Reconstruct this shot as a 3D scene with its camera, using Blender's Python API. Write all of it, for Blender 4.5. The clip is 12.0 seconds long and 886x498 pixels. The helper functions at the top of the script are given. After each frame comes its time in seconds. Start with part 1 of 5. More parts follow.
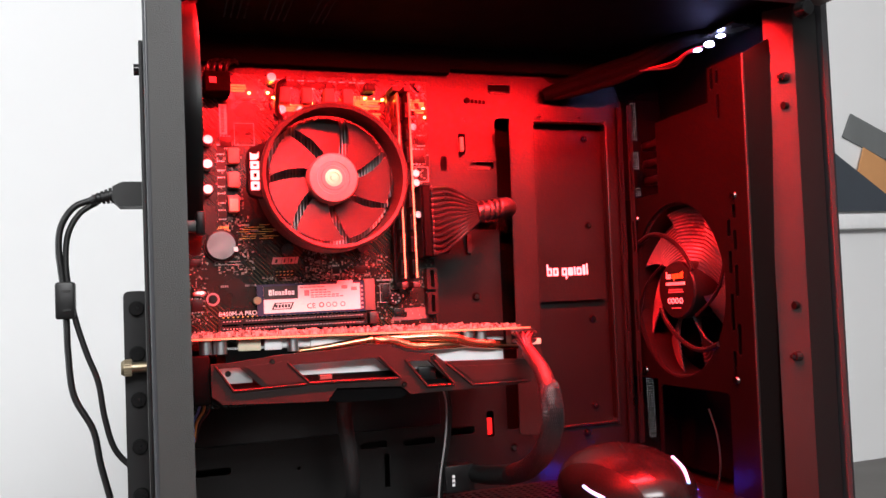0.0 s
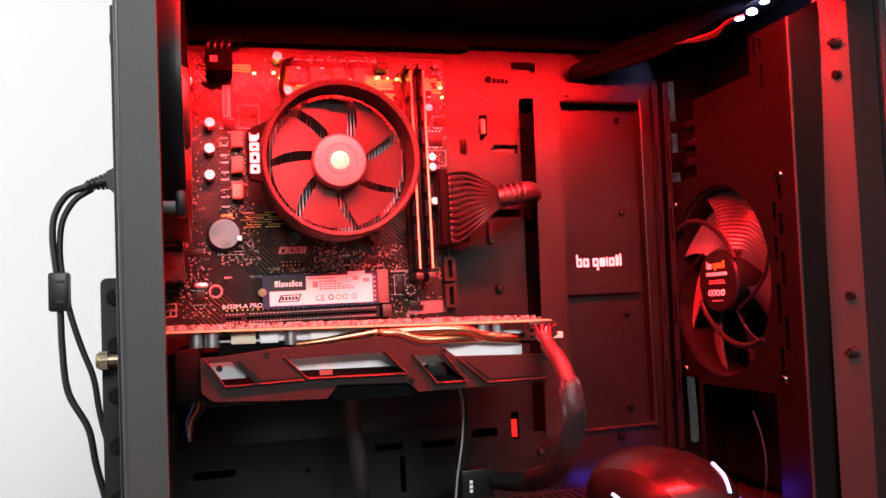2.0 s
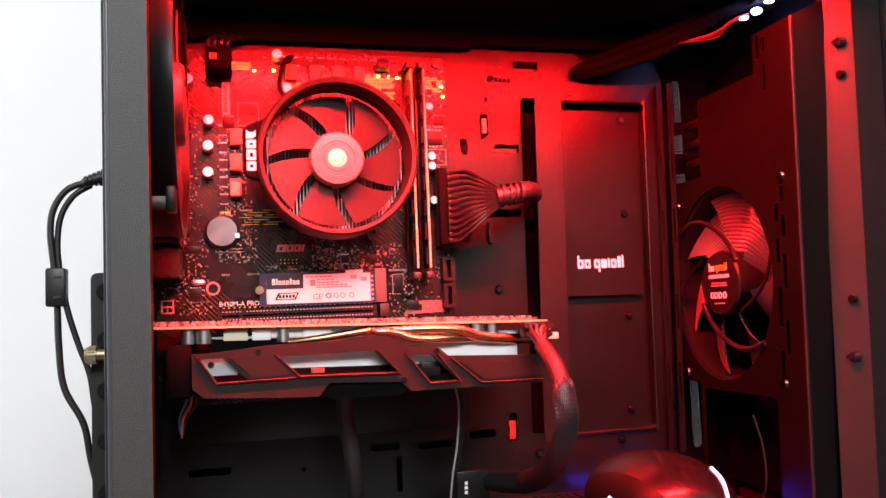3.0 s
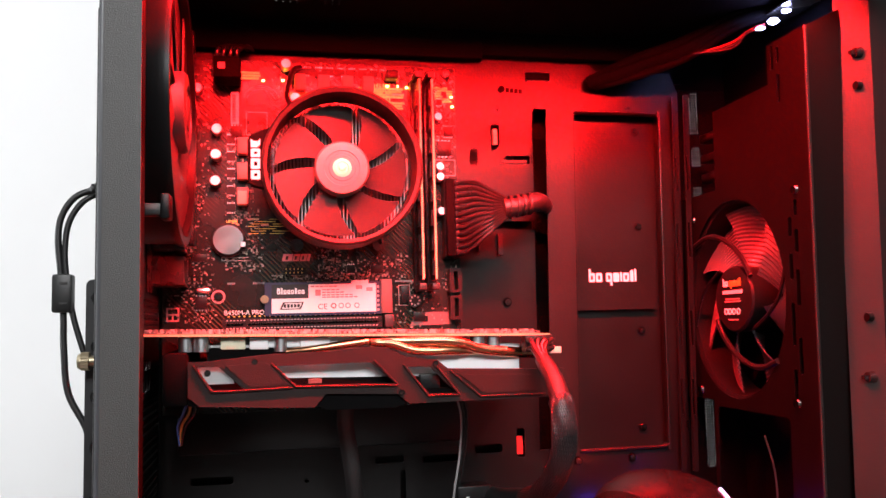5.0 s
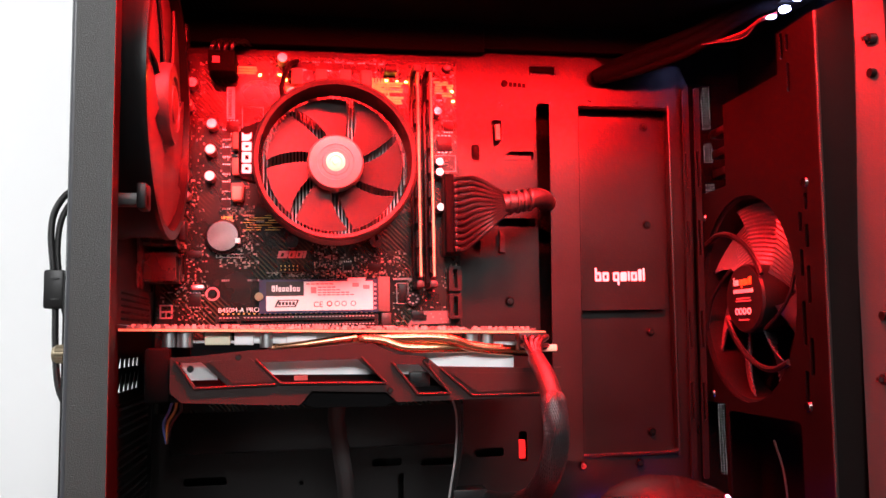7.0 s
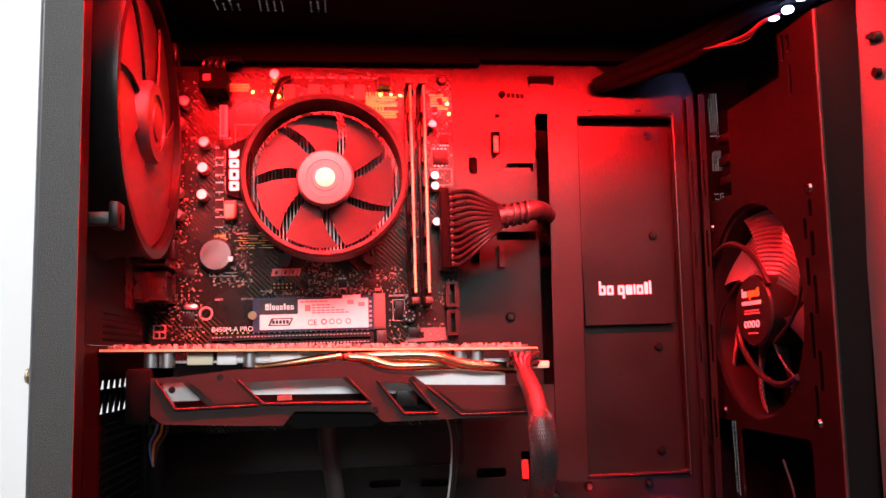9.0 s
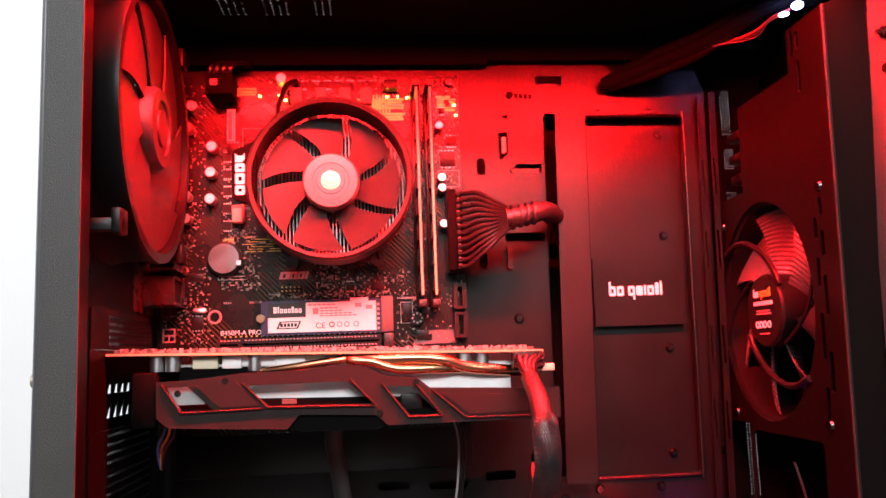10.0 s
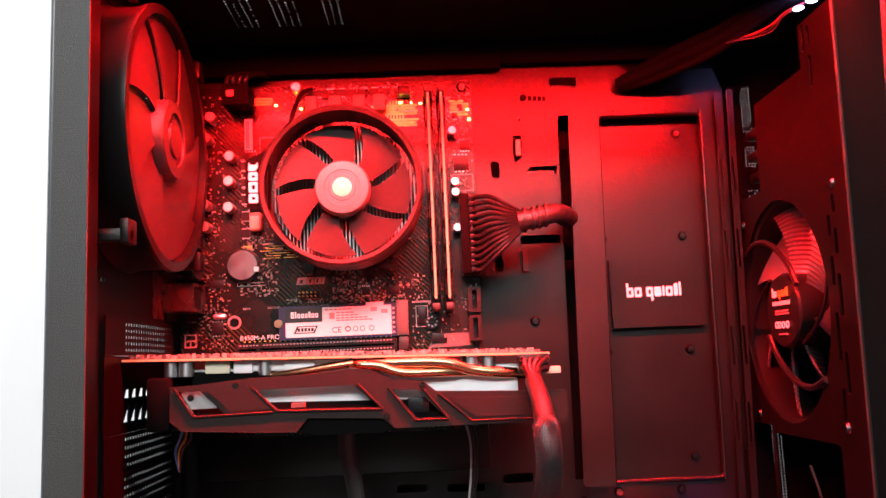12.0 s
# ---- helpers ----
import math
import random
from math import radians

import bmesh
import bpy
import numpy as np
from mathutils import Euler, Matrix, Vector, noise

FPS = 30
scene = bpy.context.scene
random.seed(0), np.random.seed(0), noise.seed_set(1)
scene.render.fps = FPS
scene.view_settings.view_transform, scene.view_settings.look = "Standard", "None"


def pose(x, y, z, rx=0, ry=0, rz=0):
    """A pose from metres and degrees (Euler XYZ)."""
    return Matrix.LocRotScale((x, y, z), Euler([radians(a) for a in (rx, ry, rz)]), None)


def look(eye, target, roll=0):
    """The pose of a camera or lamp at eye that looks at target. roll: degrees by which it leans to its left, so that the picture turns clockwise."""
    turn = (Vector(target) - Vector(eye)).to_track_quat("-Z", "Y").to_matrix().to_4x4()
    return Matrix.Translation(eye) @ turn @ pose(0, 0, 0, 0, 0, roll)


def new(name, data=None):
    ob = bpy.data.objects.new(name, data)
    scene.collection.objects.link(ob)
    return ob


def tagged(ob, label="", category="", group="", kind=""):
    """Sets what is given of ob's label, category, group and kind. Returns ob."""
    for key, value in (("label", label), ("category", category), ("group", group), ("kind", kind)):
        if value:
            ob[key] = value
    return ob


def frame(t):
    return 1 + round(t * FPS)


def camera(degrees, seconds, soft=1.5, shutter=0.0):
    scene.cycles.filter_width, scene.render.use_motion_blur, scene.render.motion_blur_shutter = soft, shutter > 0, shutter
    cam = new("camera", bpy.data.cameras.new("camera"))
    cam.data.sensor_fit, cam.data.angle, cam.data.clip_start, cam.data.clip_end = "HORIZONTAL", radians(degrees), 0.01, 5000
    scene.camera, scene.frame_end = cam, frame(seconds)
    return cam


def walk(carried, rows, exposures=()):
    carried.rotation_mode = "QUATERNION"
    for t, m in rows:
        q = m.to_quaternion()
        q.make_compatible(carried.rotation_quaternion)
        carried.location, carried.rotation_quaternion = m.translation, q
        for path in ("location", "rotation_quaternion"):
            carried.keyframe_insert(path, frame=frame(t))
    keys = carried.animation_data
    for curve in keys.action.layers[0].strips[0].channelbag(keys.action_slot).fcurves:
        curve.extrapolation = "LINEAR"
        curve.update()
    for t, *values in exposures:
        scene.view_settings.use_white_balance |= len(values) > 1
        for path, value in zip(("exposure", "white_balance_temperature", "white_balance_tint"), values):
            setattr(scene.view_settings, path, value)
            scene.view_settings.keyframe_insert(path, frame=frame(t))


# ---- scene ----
cam = camera(56.7, 12.0)
PATH = [
    (0, (-0.07, -0.589, 0.253), (0.589, 1.295, 0.379), -2.9),
    (0.5, (-0.058, -0.582, 0.249), (0.57, 1.312, 0.379), -2.8),
    (1, (-0.046, -0.57, 0.245), (0.544, 1.337, 0.372), -2.9),
    (1.5, (-0.036, -0.56, 0.243), (0.521, 1.356, 0.379), -3.0),
    (2, (-0.034, -0.557, 0.244), (0.502, 1.365, 0.385), -3.0),
    (2.5, (-0.027, -0.556, 0.241), (0.489, 1.371, 0.388), -2.9),
    (3, (-0.021, -0.557, 0.241), (0.475, 1.375, 0.392), -2.4),
    (5, (-0.001, -0.556, 0.24), (0.412, 1.392, 0.424), -1.5),
    (5.5, (0.007, -0.555, 0.238), (0.4, 1.397, 0.433), -1.3),
    (6, (0.015, -0.549, 0.237), (0.386, 1.406, 0.438), -1.2),
    (6.5, (0.02, -0.549, 0.238), (0.368, 1.409, 0.447), -1.2),
    (7, (0.025, -0.546, 0.232), (0.356, 1.416, 0.443), -1.2),
    (7.5, (0.035, -0.543, 0.232), (0.345, 1.421, 0.453), -1.5),
    (9.5, (0.059, -0.538, 0.231), (0.27, 1.434, 0.49), -1.9),
    (10, (0.065, -0.538, 0.232), (0.246, 1.436, 0.49), -2.1),
    (10.5, (0.074, -0.539, 0.231), (0.215, 1.439, 0.494), -2.4),
    (11, (0.076, -0.541, 0.234), (0.189, 1.438, 0.501), -2.5),
    (11.5, (0.082, -0.541, 0.234), (0.168, 1.438, 0.511), -2.5),
    (12, (0.09, -0.543, 0.232), (0.144, 1.439, 0.499), -2.5),
]
walk(cam, [(t, look(eye, target, roll)) for t, eye, target, roll in PATH])

# ---- world and large lights ----
world = bpy.data.worlds.new("room_air")
scene.world = world
world.use_nodes = True
world.node_tree.nodes["Background"].inputs[0].default_value = (0.9, 0.95, 1.0, 1)
world.node_tree.nodes["Background"].inputs[1].default_value = 0.3


def area(name, eye, target, sx, sy, watts, colour):
    d = bpy.data.lights.new(name, "AREA")
    d.shape, d.size, d.size_y, d.energy, d.color = "RECTANGLE", sx, sy, watts, colour
    o = new(name, d)
    o.matrix_world = look(eye, target)
    return o


area("window_daylight", (-1.95, 0.25, 0.75), (0.2, 0.6, 0.45), 0.9, 1.2, 24, (0.93, 0.965, 1.0))
area("south_window_daylight", (0.05, -2.36, 1.48), (0.1, 0.0, 0.28), 1.6, 0.66, 75, (0.98, 0.985, 1.0))
led = area("red_strip_light", (0.131, -0.158, 0.4488), (0.131, -0.110, 0.32), 0.345, 0.008, 20.5, (1.0, 0.0065, 0.0085))
led.data.spread = radians(136)

# ---- materials ----


def mat(name, colour, rough=0.5, metal=0.0, vary=0.25, scale=60.0, bump=0.0, bscale=400.0, second=None, spec=0.5, emit=None, power=0.0, alpha=1.0, per=0.0):
    m = bpy.data.materials.new(name)
    m.use_nodes = True
    nt = m.node_tree
    n, l = nt.nodes, nt.links
    b = n["Principled BSDF"]
    b.inputs["Roughness"].default_value = rough
    b.inputs["Metallic"].default_value = metal
    b.inputs["Specular IOR Level"].default_value = spec
    co = n.new("ShaderNodeTexCoord")
    n1 = n.new("ShaderNodeTexNoise")
    n1.inputs["Scale"].default_value, n1.inputs["Detail"].default_value = scale, 5
    l.new(co.outputs["Object"], n1.inputs["Vector"])
    ramp = n.new("ShaderNodeMix")
    ramp.data_type = "RGBA"
    other = second or tuple(min(1, c * (1 + vary)) for c in colour)
    base = colour if second else tuple(c * (1 - vary) for c in colour)
    ramp.inputs[6].default_value, ramp.inputs[7].default_value = (*base, 1), (*other, 1)
    l.new(n1.outputs["Fac"], ramp.inputs[0])
    last = ramp.outputs[2]
    if per:
        info = n.new("ShaderNodeNewGeometry")
        hsv = n.new("ShaderNodeHueSaturation")
        mr = n.new("ShaderNodeMapRange")
        mr.inputs[3].default_value, mr.inputs[4].default_value = 1 - per, 1 + per
        l.new(info.outputs["Random Per Island"], mr.inputs[0])
        l.new(mr.outputs[0], hsv.inputs["Value"])
        l.new(last, hsv.inputs["Color"])
        last = hsv.outputs[0]
    l.new(last, b.inputs["Base Color"])
    n2 = n.new("ShaderNodeTexNoise")
    n2.inputs["Scale"].default_value, n2.inputs["Detail"].default_value = bscale, 3
    l.new(co.outputs["Object"], n2.inputs["Vector"])
    rr = n.new("ShaderNodeMapRange")
    rr.inputs[3].default_value, rr.inputs[4].default_value = max(0.03, rough - 0.1), min(1, rough + 0.1)
    l.new(n1.outputs["Fac"], rr.inputs[0])
    l.new(rr.outputs[0], b.inputs["Roughness"])
    if bump:
        bp = n.new("ShaderNodeBump")
        bp.inputs["Strength"].default_value, bp.inputs["Distance"].default_value = bump, 0.0006
        l.new(n2.outputs["Fac"], bp.inputs["Height"])
        l.new(bp.outputs[0], b.inputs["Normal"])
    if emit:
        b.inputs["Emission Color"].default_value, b.inputs["Emission Strength"].default_value = (*emit, 1), power
    return m


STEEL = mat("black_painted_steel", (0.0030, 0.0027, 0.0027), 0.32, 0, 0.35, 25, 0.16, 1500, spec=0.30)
STRIPST = mat("grey_zinc_steel", (0.010, 0.0096, 0.0096), 0.36, 0, 0.15, 30, 0.2, 1500, spec=0.40)
# copy of the case steel, darker and duller for the shade at the rear
REARST = mat("dimmed_rear_steel", (0.0026, 0.0024, 0.0024), 0.4, 0, 0.3, 25, 0.2, 1600, spec=0.10)
LEDGEST = mat("dark_ledge_steel", (0.014, 0.0138, 0.0145), 0.45, 0, 0.15, 30, 0.3, 2000, spec=0.3)
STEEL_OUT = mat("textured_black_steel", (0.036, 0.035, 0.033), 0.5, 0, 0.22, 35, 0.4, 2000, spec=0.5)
PLASTIC = mat("black_plastic", (0.005, 0.005, 0.0053), 0.45, 0, 0.2, 60, 0.05, 1800)
# matte black parts, and near-black sheets that stand for shade
MATTE = mat("matte_black_and_shade", (0.0022, 0.0022, 0.0024), 0.7, 0, 0.25, 60, 0.2, 900, spec=0.03)
RIDGED = mat("front_panel_plastic", (0.02, 0.02, 0.022), 0.65, 0, 0.2, 40, 0.6, 1300, spec=0.12)
FANPL = mat("fan_plastic", (0.005, 0.005, 0.0053), 0.36, 0, 0.15, 40, 0.1, 1200, spec=0.16)
FANIN = mat("smooth_fan_blade", (0.020, 0.020, 0.022), 0.42, 0, 0.15, 30, spec=0.35)
SHROUD = mat("card_shroud_plastic", (0.014, 0.0085, 0.0080), 0.48, 0, 0.25, 50, 0.3, 1800, spec=0.14)
RUBBER = mat("cable_rubber", (0.007, 0.007, 0.0073), 0.45, 0, 0.2, 90, 0.2, 600)
WIRE = mat("black_wire_insulation", (0.007, 0.007, 0.007), 0.3, 0, 0.2, 120)
BRAID = mat("braided_sleeve", (0.005, 0.005, 0.0055), 0.65, 0, 0.5, 900, 0.9, 1500)
BRAIDLINE = mat("sleeve_strand", (0.010, 0.010, 0.0115), 0.32, 0, 0.5, 900, spec=0.5)
TAPE = mat("heat_shrink", (0.010, 0.0095, 0.0095), 0.45, 0, 0.3, 80, 0.4, 500)
COPPER = mat("copper_pipe", (0.52, 0.25, 0.135), 0.24, 1, 0.1, 60)
ALU = mat("aluminium", (0.78, 0.78, 0.79), 0.3, 1, 0.1, 60, 0.1, 500)
BAND = mat("milled_aluminium", (0.80, 0.80, 0.81), 0.45, 0.15, 0.1, 60, 0.1, 500)
FIN = mat("heatsink_fin", (0.36, 0.36, 0.365), 0.45, 0.3, 0.12, 80)
NICKEL = mat("dull_nickel_steel", (0.09, 0.09, 0.09), 0.28, 0.8, 0.2, 80)
CHROME = mat("polished_battery_steel", (0.70, 0.70, 0.72), 0.2, 1, 0.08, 120, 0.05, 300)
SCREW = mat("dark_screw_steel", (0.085, 0.08, 0.078), 0.22, 1, 0.2, 300)
BLACKSCREW = mat("black_screw", (0.02, 0.02, 0.021), 0.2, 0.5, 0.2, 300)
GOLD = mat("gold_contacts", (0.62, 0.45, 0.12), 0.36, 1, 0.15, 200)
WHITE = mat("white_print", (0.8, 0.8, 0.8), 0.5, 0, 0.05, 80)
LABEL = mat("white_paper_label", (0.8, 0.79, 0.77), 0.4, 0, 0.04, 60)
GREYPRINT = mat("grey_print", (0.3, 0.29, 0.29), 0.5, 0, 0.1, 80)
BLACKPRINT = mat("black_print", (0.007, 0.007, 0.007), 0.4, 0, 0.1, 80)
PINK = mat("pale_red_print", (0.42, 0.22, 0.23), 0.5, 0, 0.05, 80)
ORANGE = mat("orange_print", (0.8, 0.3, 0.05), 0.5, 0, 0.05, 80)
BLUEPCB = mat("dark_blue_circuit_board", (0.012, 0.018, 0.06), 0.35, 0, 0.2, 120)
CAPTOP = mat("capacitor_aluminium", (0.72, 0.72, 0.72), 0.35, 1, 0.08, 100)
CAPBODY = mat("capacitor_can", (0.55, 0.55, 0.56), 0.35, 1, 0.08, 100)
CHOKE = mat("choke_ferrite", (0.2, 0.19, 0.15), 0.5, 0, 0.2, 120)
CREAM = mat("cream_plastic", (0.6, 0.57, 0.42), 0.5, 0, 0.1, 60)
CHIP = mat("chip_epoxy", (0.008, 0.008, 0.0085), 0.35, 0, 0.2, 200, 0.1, 900, spec=0.18)
SMD = mat("surface_parts", (0.15, 0.14, 0.12), 0.4, 0.2, 0.3, 300, per=0.95)
SMDCARD = mat("card_surface_parts", (0.2, 0.18, 0.16), 0.4, 0.1, 0.3, 300, per=0.95)
PCBEDGE = mat("bare_board_edge", (0.55, 0.42, 0.22), 0.5, 0, 0.15, 200)
RAMPCB = mat("memory_board", (0.02, 0.025, 0.02), 0.35, 0, 0.2, 150)
MOUSE = mat("mouse_gloss_shell", (0.005, 0.005, 0.0055), 0.22, 0, 0.05, 40)
MOUSESIDE = mat("mouse_rubber_side", (0.004, 0.004, 0.004), 0.4, 0, 0.2, 60, 0.2, 700, spec=0.12)
BLUEGLOW = mat("blue_led", (0.5, 0.7, 1.0), 0.4, emit=(0.12, 0.48, 1.0), power=2.4)
BLUEDEEP = mat("hidden_blue_glow", (0.1, 0.1, 1.0), 0.4, emit=(0.04, 0.05, 1.0), power=32)
WHITEGLOW = mat("white_led", (1, 1, 1), 0.4, emit=(0.40, 0.42, 1.0), power=95)
REDGLOW = mat("red_led", (1, 0.1, 0.1), 0.4, emit=(1.0, 0.02, 0.03), power=6)
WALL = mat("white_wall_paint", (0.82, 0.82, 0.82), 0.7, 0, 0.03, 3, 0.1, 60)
# unseen walls and floor kept dark so the case steel reflects less
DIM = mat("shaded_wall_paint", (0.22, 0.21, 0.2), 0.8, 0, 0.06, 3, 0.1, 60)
FLOORM = mat("grey_floor", (0.1, 0.09, 0.085), 0.6, 0, 0.2, 4)
# desk is out of view; its dark colour keeps bounce out of the case
DESK = mat("dark_desk", (0.07, 0.062, 0.055), 0.5, 0, 0.1, 8)
ARTG = mat("grey_paint_stripe", (0.16, 0.17, 0.17), 0.6, 0, 0.15, 20)
ARTO = mat("orange_paint_stripe", (0.62, 0.3, 0.12), 0.6, 0, 0.12, 20)
ARTB = mat("slate_paint_stripe", (0.05, 0.06, 0.075), 0.6, 0, 0.15, 20)


def board_material(name, base, trace):
    """Glossy solder mask with fine copper runs under it and a blotchy ground."""
    m = mat(name, base, 0.26, 0, 0.3, 40, 0.15, 700, spec=0.3)
    n, l = m.node_tree.nodes, m.node_tree.links
    b = n["Principled BSDF"]
    b.inputs["Coat Weight"].default_value, b.inputs["Coat Roughness"].default_value = 0.12, 0.12
    co = n.new("ShaderNodeTexCoord")
    vor = n.new("ShaderNodeTexVoronoi")
    vor.feature, vor.distance = "F1", "CHEBYCHEV"
    vor.inputs["Scale"].default_value = 38
    l.new(co.outputs["Object"], vor.inputs["Vector"])
    add = n.new("ShaderNodeVectorMath")
    add.operation = "MULTIPLY_ADD"
    add.inputs[1].default_value = (1, 1, 1)
    l.new(co.outputs["Object"], add.inputs[0])
    l.new(vor.outputs["Color"], add.inputs[2])
    wave = n.new("ShaderNodeTexWave")
    wave.wave_type, wave.bands_direction = "BANDS", "DIAGONAL"
    wave.inputs["Scale"].default_value, wave.inputs["Distortion"].default_value = 190, 0.6
    l.new(add.outputs[0], wave.inputs["Vector"])
    big = n.new("ShaderNodeTexNoise")
    big.inputs["Scale"].default_value = 28
    l.new(co.outputs["Object"], big.inputs["Vector"])
    cut = n.new("ShaderNodeMapRange")
    cut.inputs[1].default_value, cut.inputs[2].default_value = 0.5, 0.62
    l.new(big.outputs["Fac"], cut.inputs[0])
    th = n.new("ShaderNodeMapRange")
    th.inputs[1].default_value, th.inputs[2].default_value = 0.6, 0.8
    l.new(wave.outputs["Fac"], th.inputs[0])
    mul = n.new("ShaderNodeMath")
    mul.operation = "MULTIPLY"
    l.new(cut.outputs[0], mul.inputs[0])
    l.new(th.outputs[0], mul.inputs[1])
    mix = n.new("ShaderNodeMix")
    mix.data_type = "RGBA"
    src = b.inputs["Base Color"].links[0].from_socket
    l.new(src, mix.inputs[6])
    mix.inputs[7].default_value = (*trace, 1)
    l.new(mul.outputs[0], mix.inputs[0])
    l.new(mix.outputs[2], b.inputs["Base Color"])
    return m


PCB = board_material("black_circuit_board", (0.0075, 0.0072, 0.0055), (0.042, 0.037, 0.019))
CARDPCB = board_material("card_circuit_board", (0.05, 0.035, 0.025), (0.3, 0.2, 0.1))

# ---- mesh helpers ----
PLACE = {}


def thing(name, at, label, category, group="", kind=""):
    o = new(name)
    o.location = at
    o.empty_display_size = 0.02
    PLACE[o] = Vector(at)
    return tagged(o, label, category, group, kind)


def finish(bm, material, name, smooth=True):
    bmesh.ops.recalc_face_normals(bm, faces=bm.faces)
    lo = Vector([min(v.co[i] for v in bm.verts) for i in range(3)])
    hi = Vector([max(v.co[i] for v in bm.verts) for i in range(3)])
    c = (lo + hi) / 2
    bmesh.ops.translate(bm, verts=bm.verts, vec=-c)
    me = bpy.data.meshes.new(name)
    bm.to_mesh(me)
    bm.free()
    me.materials.append(material)
    if smooth:
        me.shade_smooth()
        me.set_sharp_from_angle(angle=radians(38))
    return me, c


def part(name, bm, material, parent=None, label="", smooth=True):
    me, c = finish(bm, material, name, smooth)
    o = new(name, me)
    if parent:
        o.parent = parent
        o.location = c - PLACE[parent]
    else:
        o.location = c
    PLACE[o] = c
    if label:
        o["label"] = label
    return o


def again(ob, name, at, parent):
    """Another object on the same mesh."""
    o = new(name, ob.data)
    o.parent = parent
    o.location = Vector(at) - (PLACE[parent] if parent else Vector())
    o.rotation_euler = ob.rotation_euler
    PLACE[o] = Vector(at)
    return o


def box(bm, x0, x1, y0, y1, z0, z1, bev=0.0):
    if not bev:
        x0, x1, y0, y1, z0, z1 = min(x0, x1), max(x0, x1), min(y0, y1), max(y0, y1), min(z0, z1), max(z0, z1)
        p = [bm.verts.new((x, y, z)) for x in (x0, x1) for y in (y0, y1) for z in (z0, z1)]
        for q in ((0, 1, 3, 2), (4, 6, 7, 5), (0, 4, 5, 1), (2, 3, 7, 6), (0, 2, 6, 4), (1, 5, 7, 3)):
            bm.faces.new([p[i] for i in q])
        return bm
    v = bmesh.ops.create_cube(bm, size=1)["verts"]
    bmesh.ops.scale(bm, verts=v, vec=(abs(x1 - x0), abs(y1 - y0), abs(z1 - z0)))
    bmesh.ops.translate(bm, verts=v, vec=((x0 + x1) / 2, (y0 + y1) / 2, (z0 + z1) / 2))
    if bev:
        e = list({e for w in v for e in w.link_edges})
        bmesh.ops.bevel(bm, geom=e, offset=bev, segments=2, affect="EDGES", profile=0.5)
    return bm


def B(*a, bev=0.0):
    return box(bmesh.new(), *a, bev=bev)


def cyl(bm, p0, p1, r0, r1=None, seg=24, caps=True):
    p0, p1 = Vector(p0), Vector(p1)
    d = p1 - p0
    m = Matrix.Translation((p0 + p1) / 2) @ d.to_track_quat("Z", "Y").to_matrix().to_4x4()
    bmesh.ops.create_cone(bm, cap_ends=caps, segments=seg, radius1=r0, radius2=r0 if r1 is None else r1, depth=d.length, matrix=m)
    return bm


def C(*a, **k):
    return cyl(bmesh.new(), *a, **k)


def curve_points(pts, steps=8):
    """A smooth line through the points."""
    p = [Vector(q) for q in pts]
    p = [2 * p[0] - p[1]] + p + [2 * p[-1] - p[-2]]
    out = []
    for i in range(1, len(p) - 2):
        for s in range(steps):
            t = s / steps
            a, b, c, d = p[i - 1], p[i], p[i + 1], p[i + 2]
            out.append(0.5 * (2 * b + (c - a) * t + (2 * a - 5 * b + 4 * c - d) * t * t + (3 * b - a - 3 * c + d) * t ** 3))
    out.append(p[-2])
    return out


def tube(bm, pts, r, seg=8, steps=8, flat=1.0, taper=None):
    line = curve_points(pts, steps)
    up = Vector((0.13, 0.31, 0.94)).normalized()
    rings = []
    for i, q in enumerate(line):
        d = (line[min(i + 1, len(line) - 1)] - line[max(i - 1, 0)]).normalized()
        side = d.cross(up)
        side = side.normalized() if side.length > 1e-4 else d.orthogonal().normalized()
        up = side.cross(d).normalized()
        rr = r if taper is None else r + (taper - r) * i / (len(line) - 1)
        rings.append([bm.verts.new(q + side * math.cos(a) * rr + up * math.sin(a) * rr * flat) for a in [2 * math.pi * k / seg for k in range(seg)]])
    for a, b in zip(rings, rings[1:]):
        for k in range(seg):
            bm.faces.new((a[k], a[(k + 1) % seg], b[(k + 1) % seg], b[k]))
    bm.faces.new(rings[0][::-1])
    bm.faces.new(rings[-1])
    return bm


def T(*a, **k):
    return tube(bmesh.new(), *a, **k)


from mathutils.geometry import tessellate_polygon


def plate(outer, holes, put, thick, bm=None):
    """A sheet with holes cut right through; put(u, v, w) sets a point in space, w from 0 to thick."""
    bm = bm or bmesh.new()
    loops = [list(outer)] + [list(h) for h in holes]
    flat = [Vector((u, v, 0)) for lp in loops for u, v in lp]
    tris = tessellate_polygon([[Vector((u, v, 0)) for u, v in lp] for lp in loops])
    front = [bm.verts.new(put(q.x, q.y, 0)) for q in flat]
    back = [bm.verts.new(put(q.x, q.y, thick)) for q in flat]
    for t in tris:
        if len(set(t)) == 3:
            try:
                bm.faces.new([front[i] for i in t])
                bm.faces.new([back[i] for i in reversed(t)])
            except ValueError:
                pass
    s = 0
    for lp in loops:
        n = len(lp)
        for i in range(n):
            a, b = s + i, s + (i + 1) % n
            try:
                bm.faces.new((front[a], front[b], back[b], back[a]))
            except ValueError:
                pass
        s += n
    return bm


def rect(u0, v0, u1, v1):
    return [(u0, v0), (u1, v0), (u1, v1), (u0, v1)]


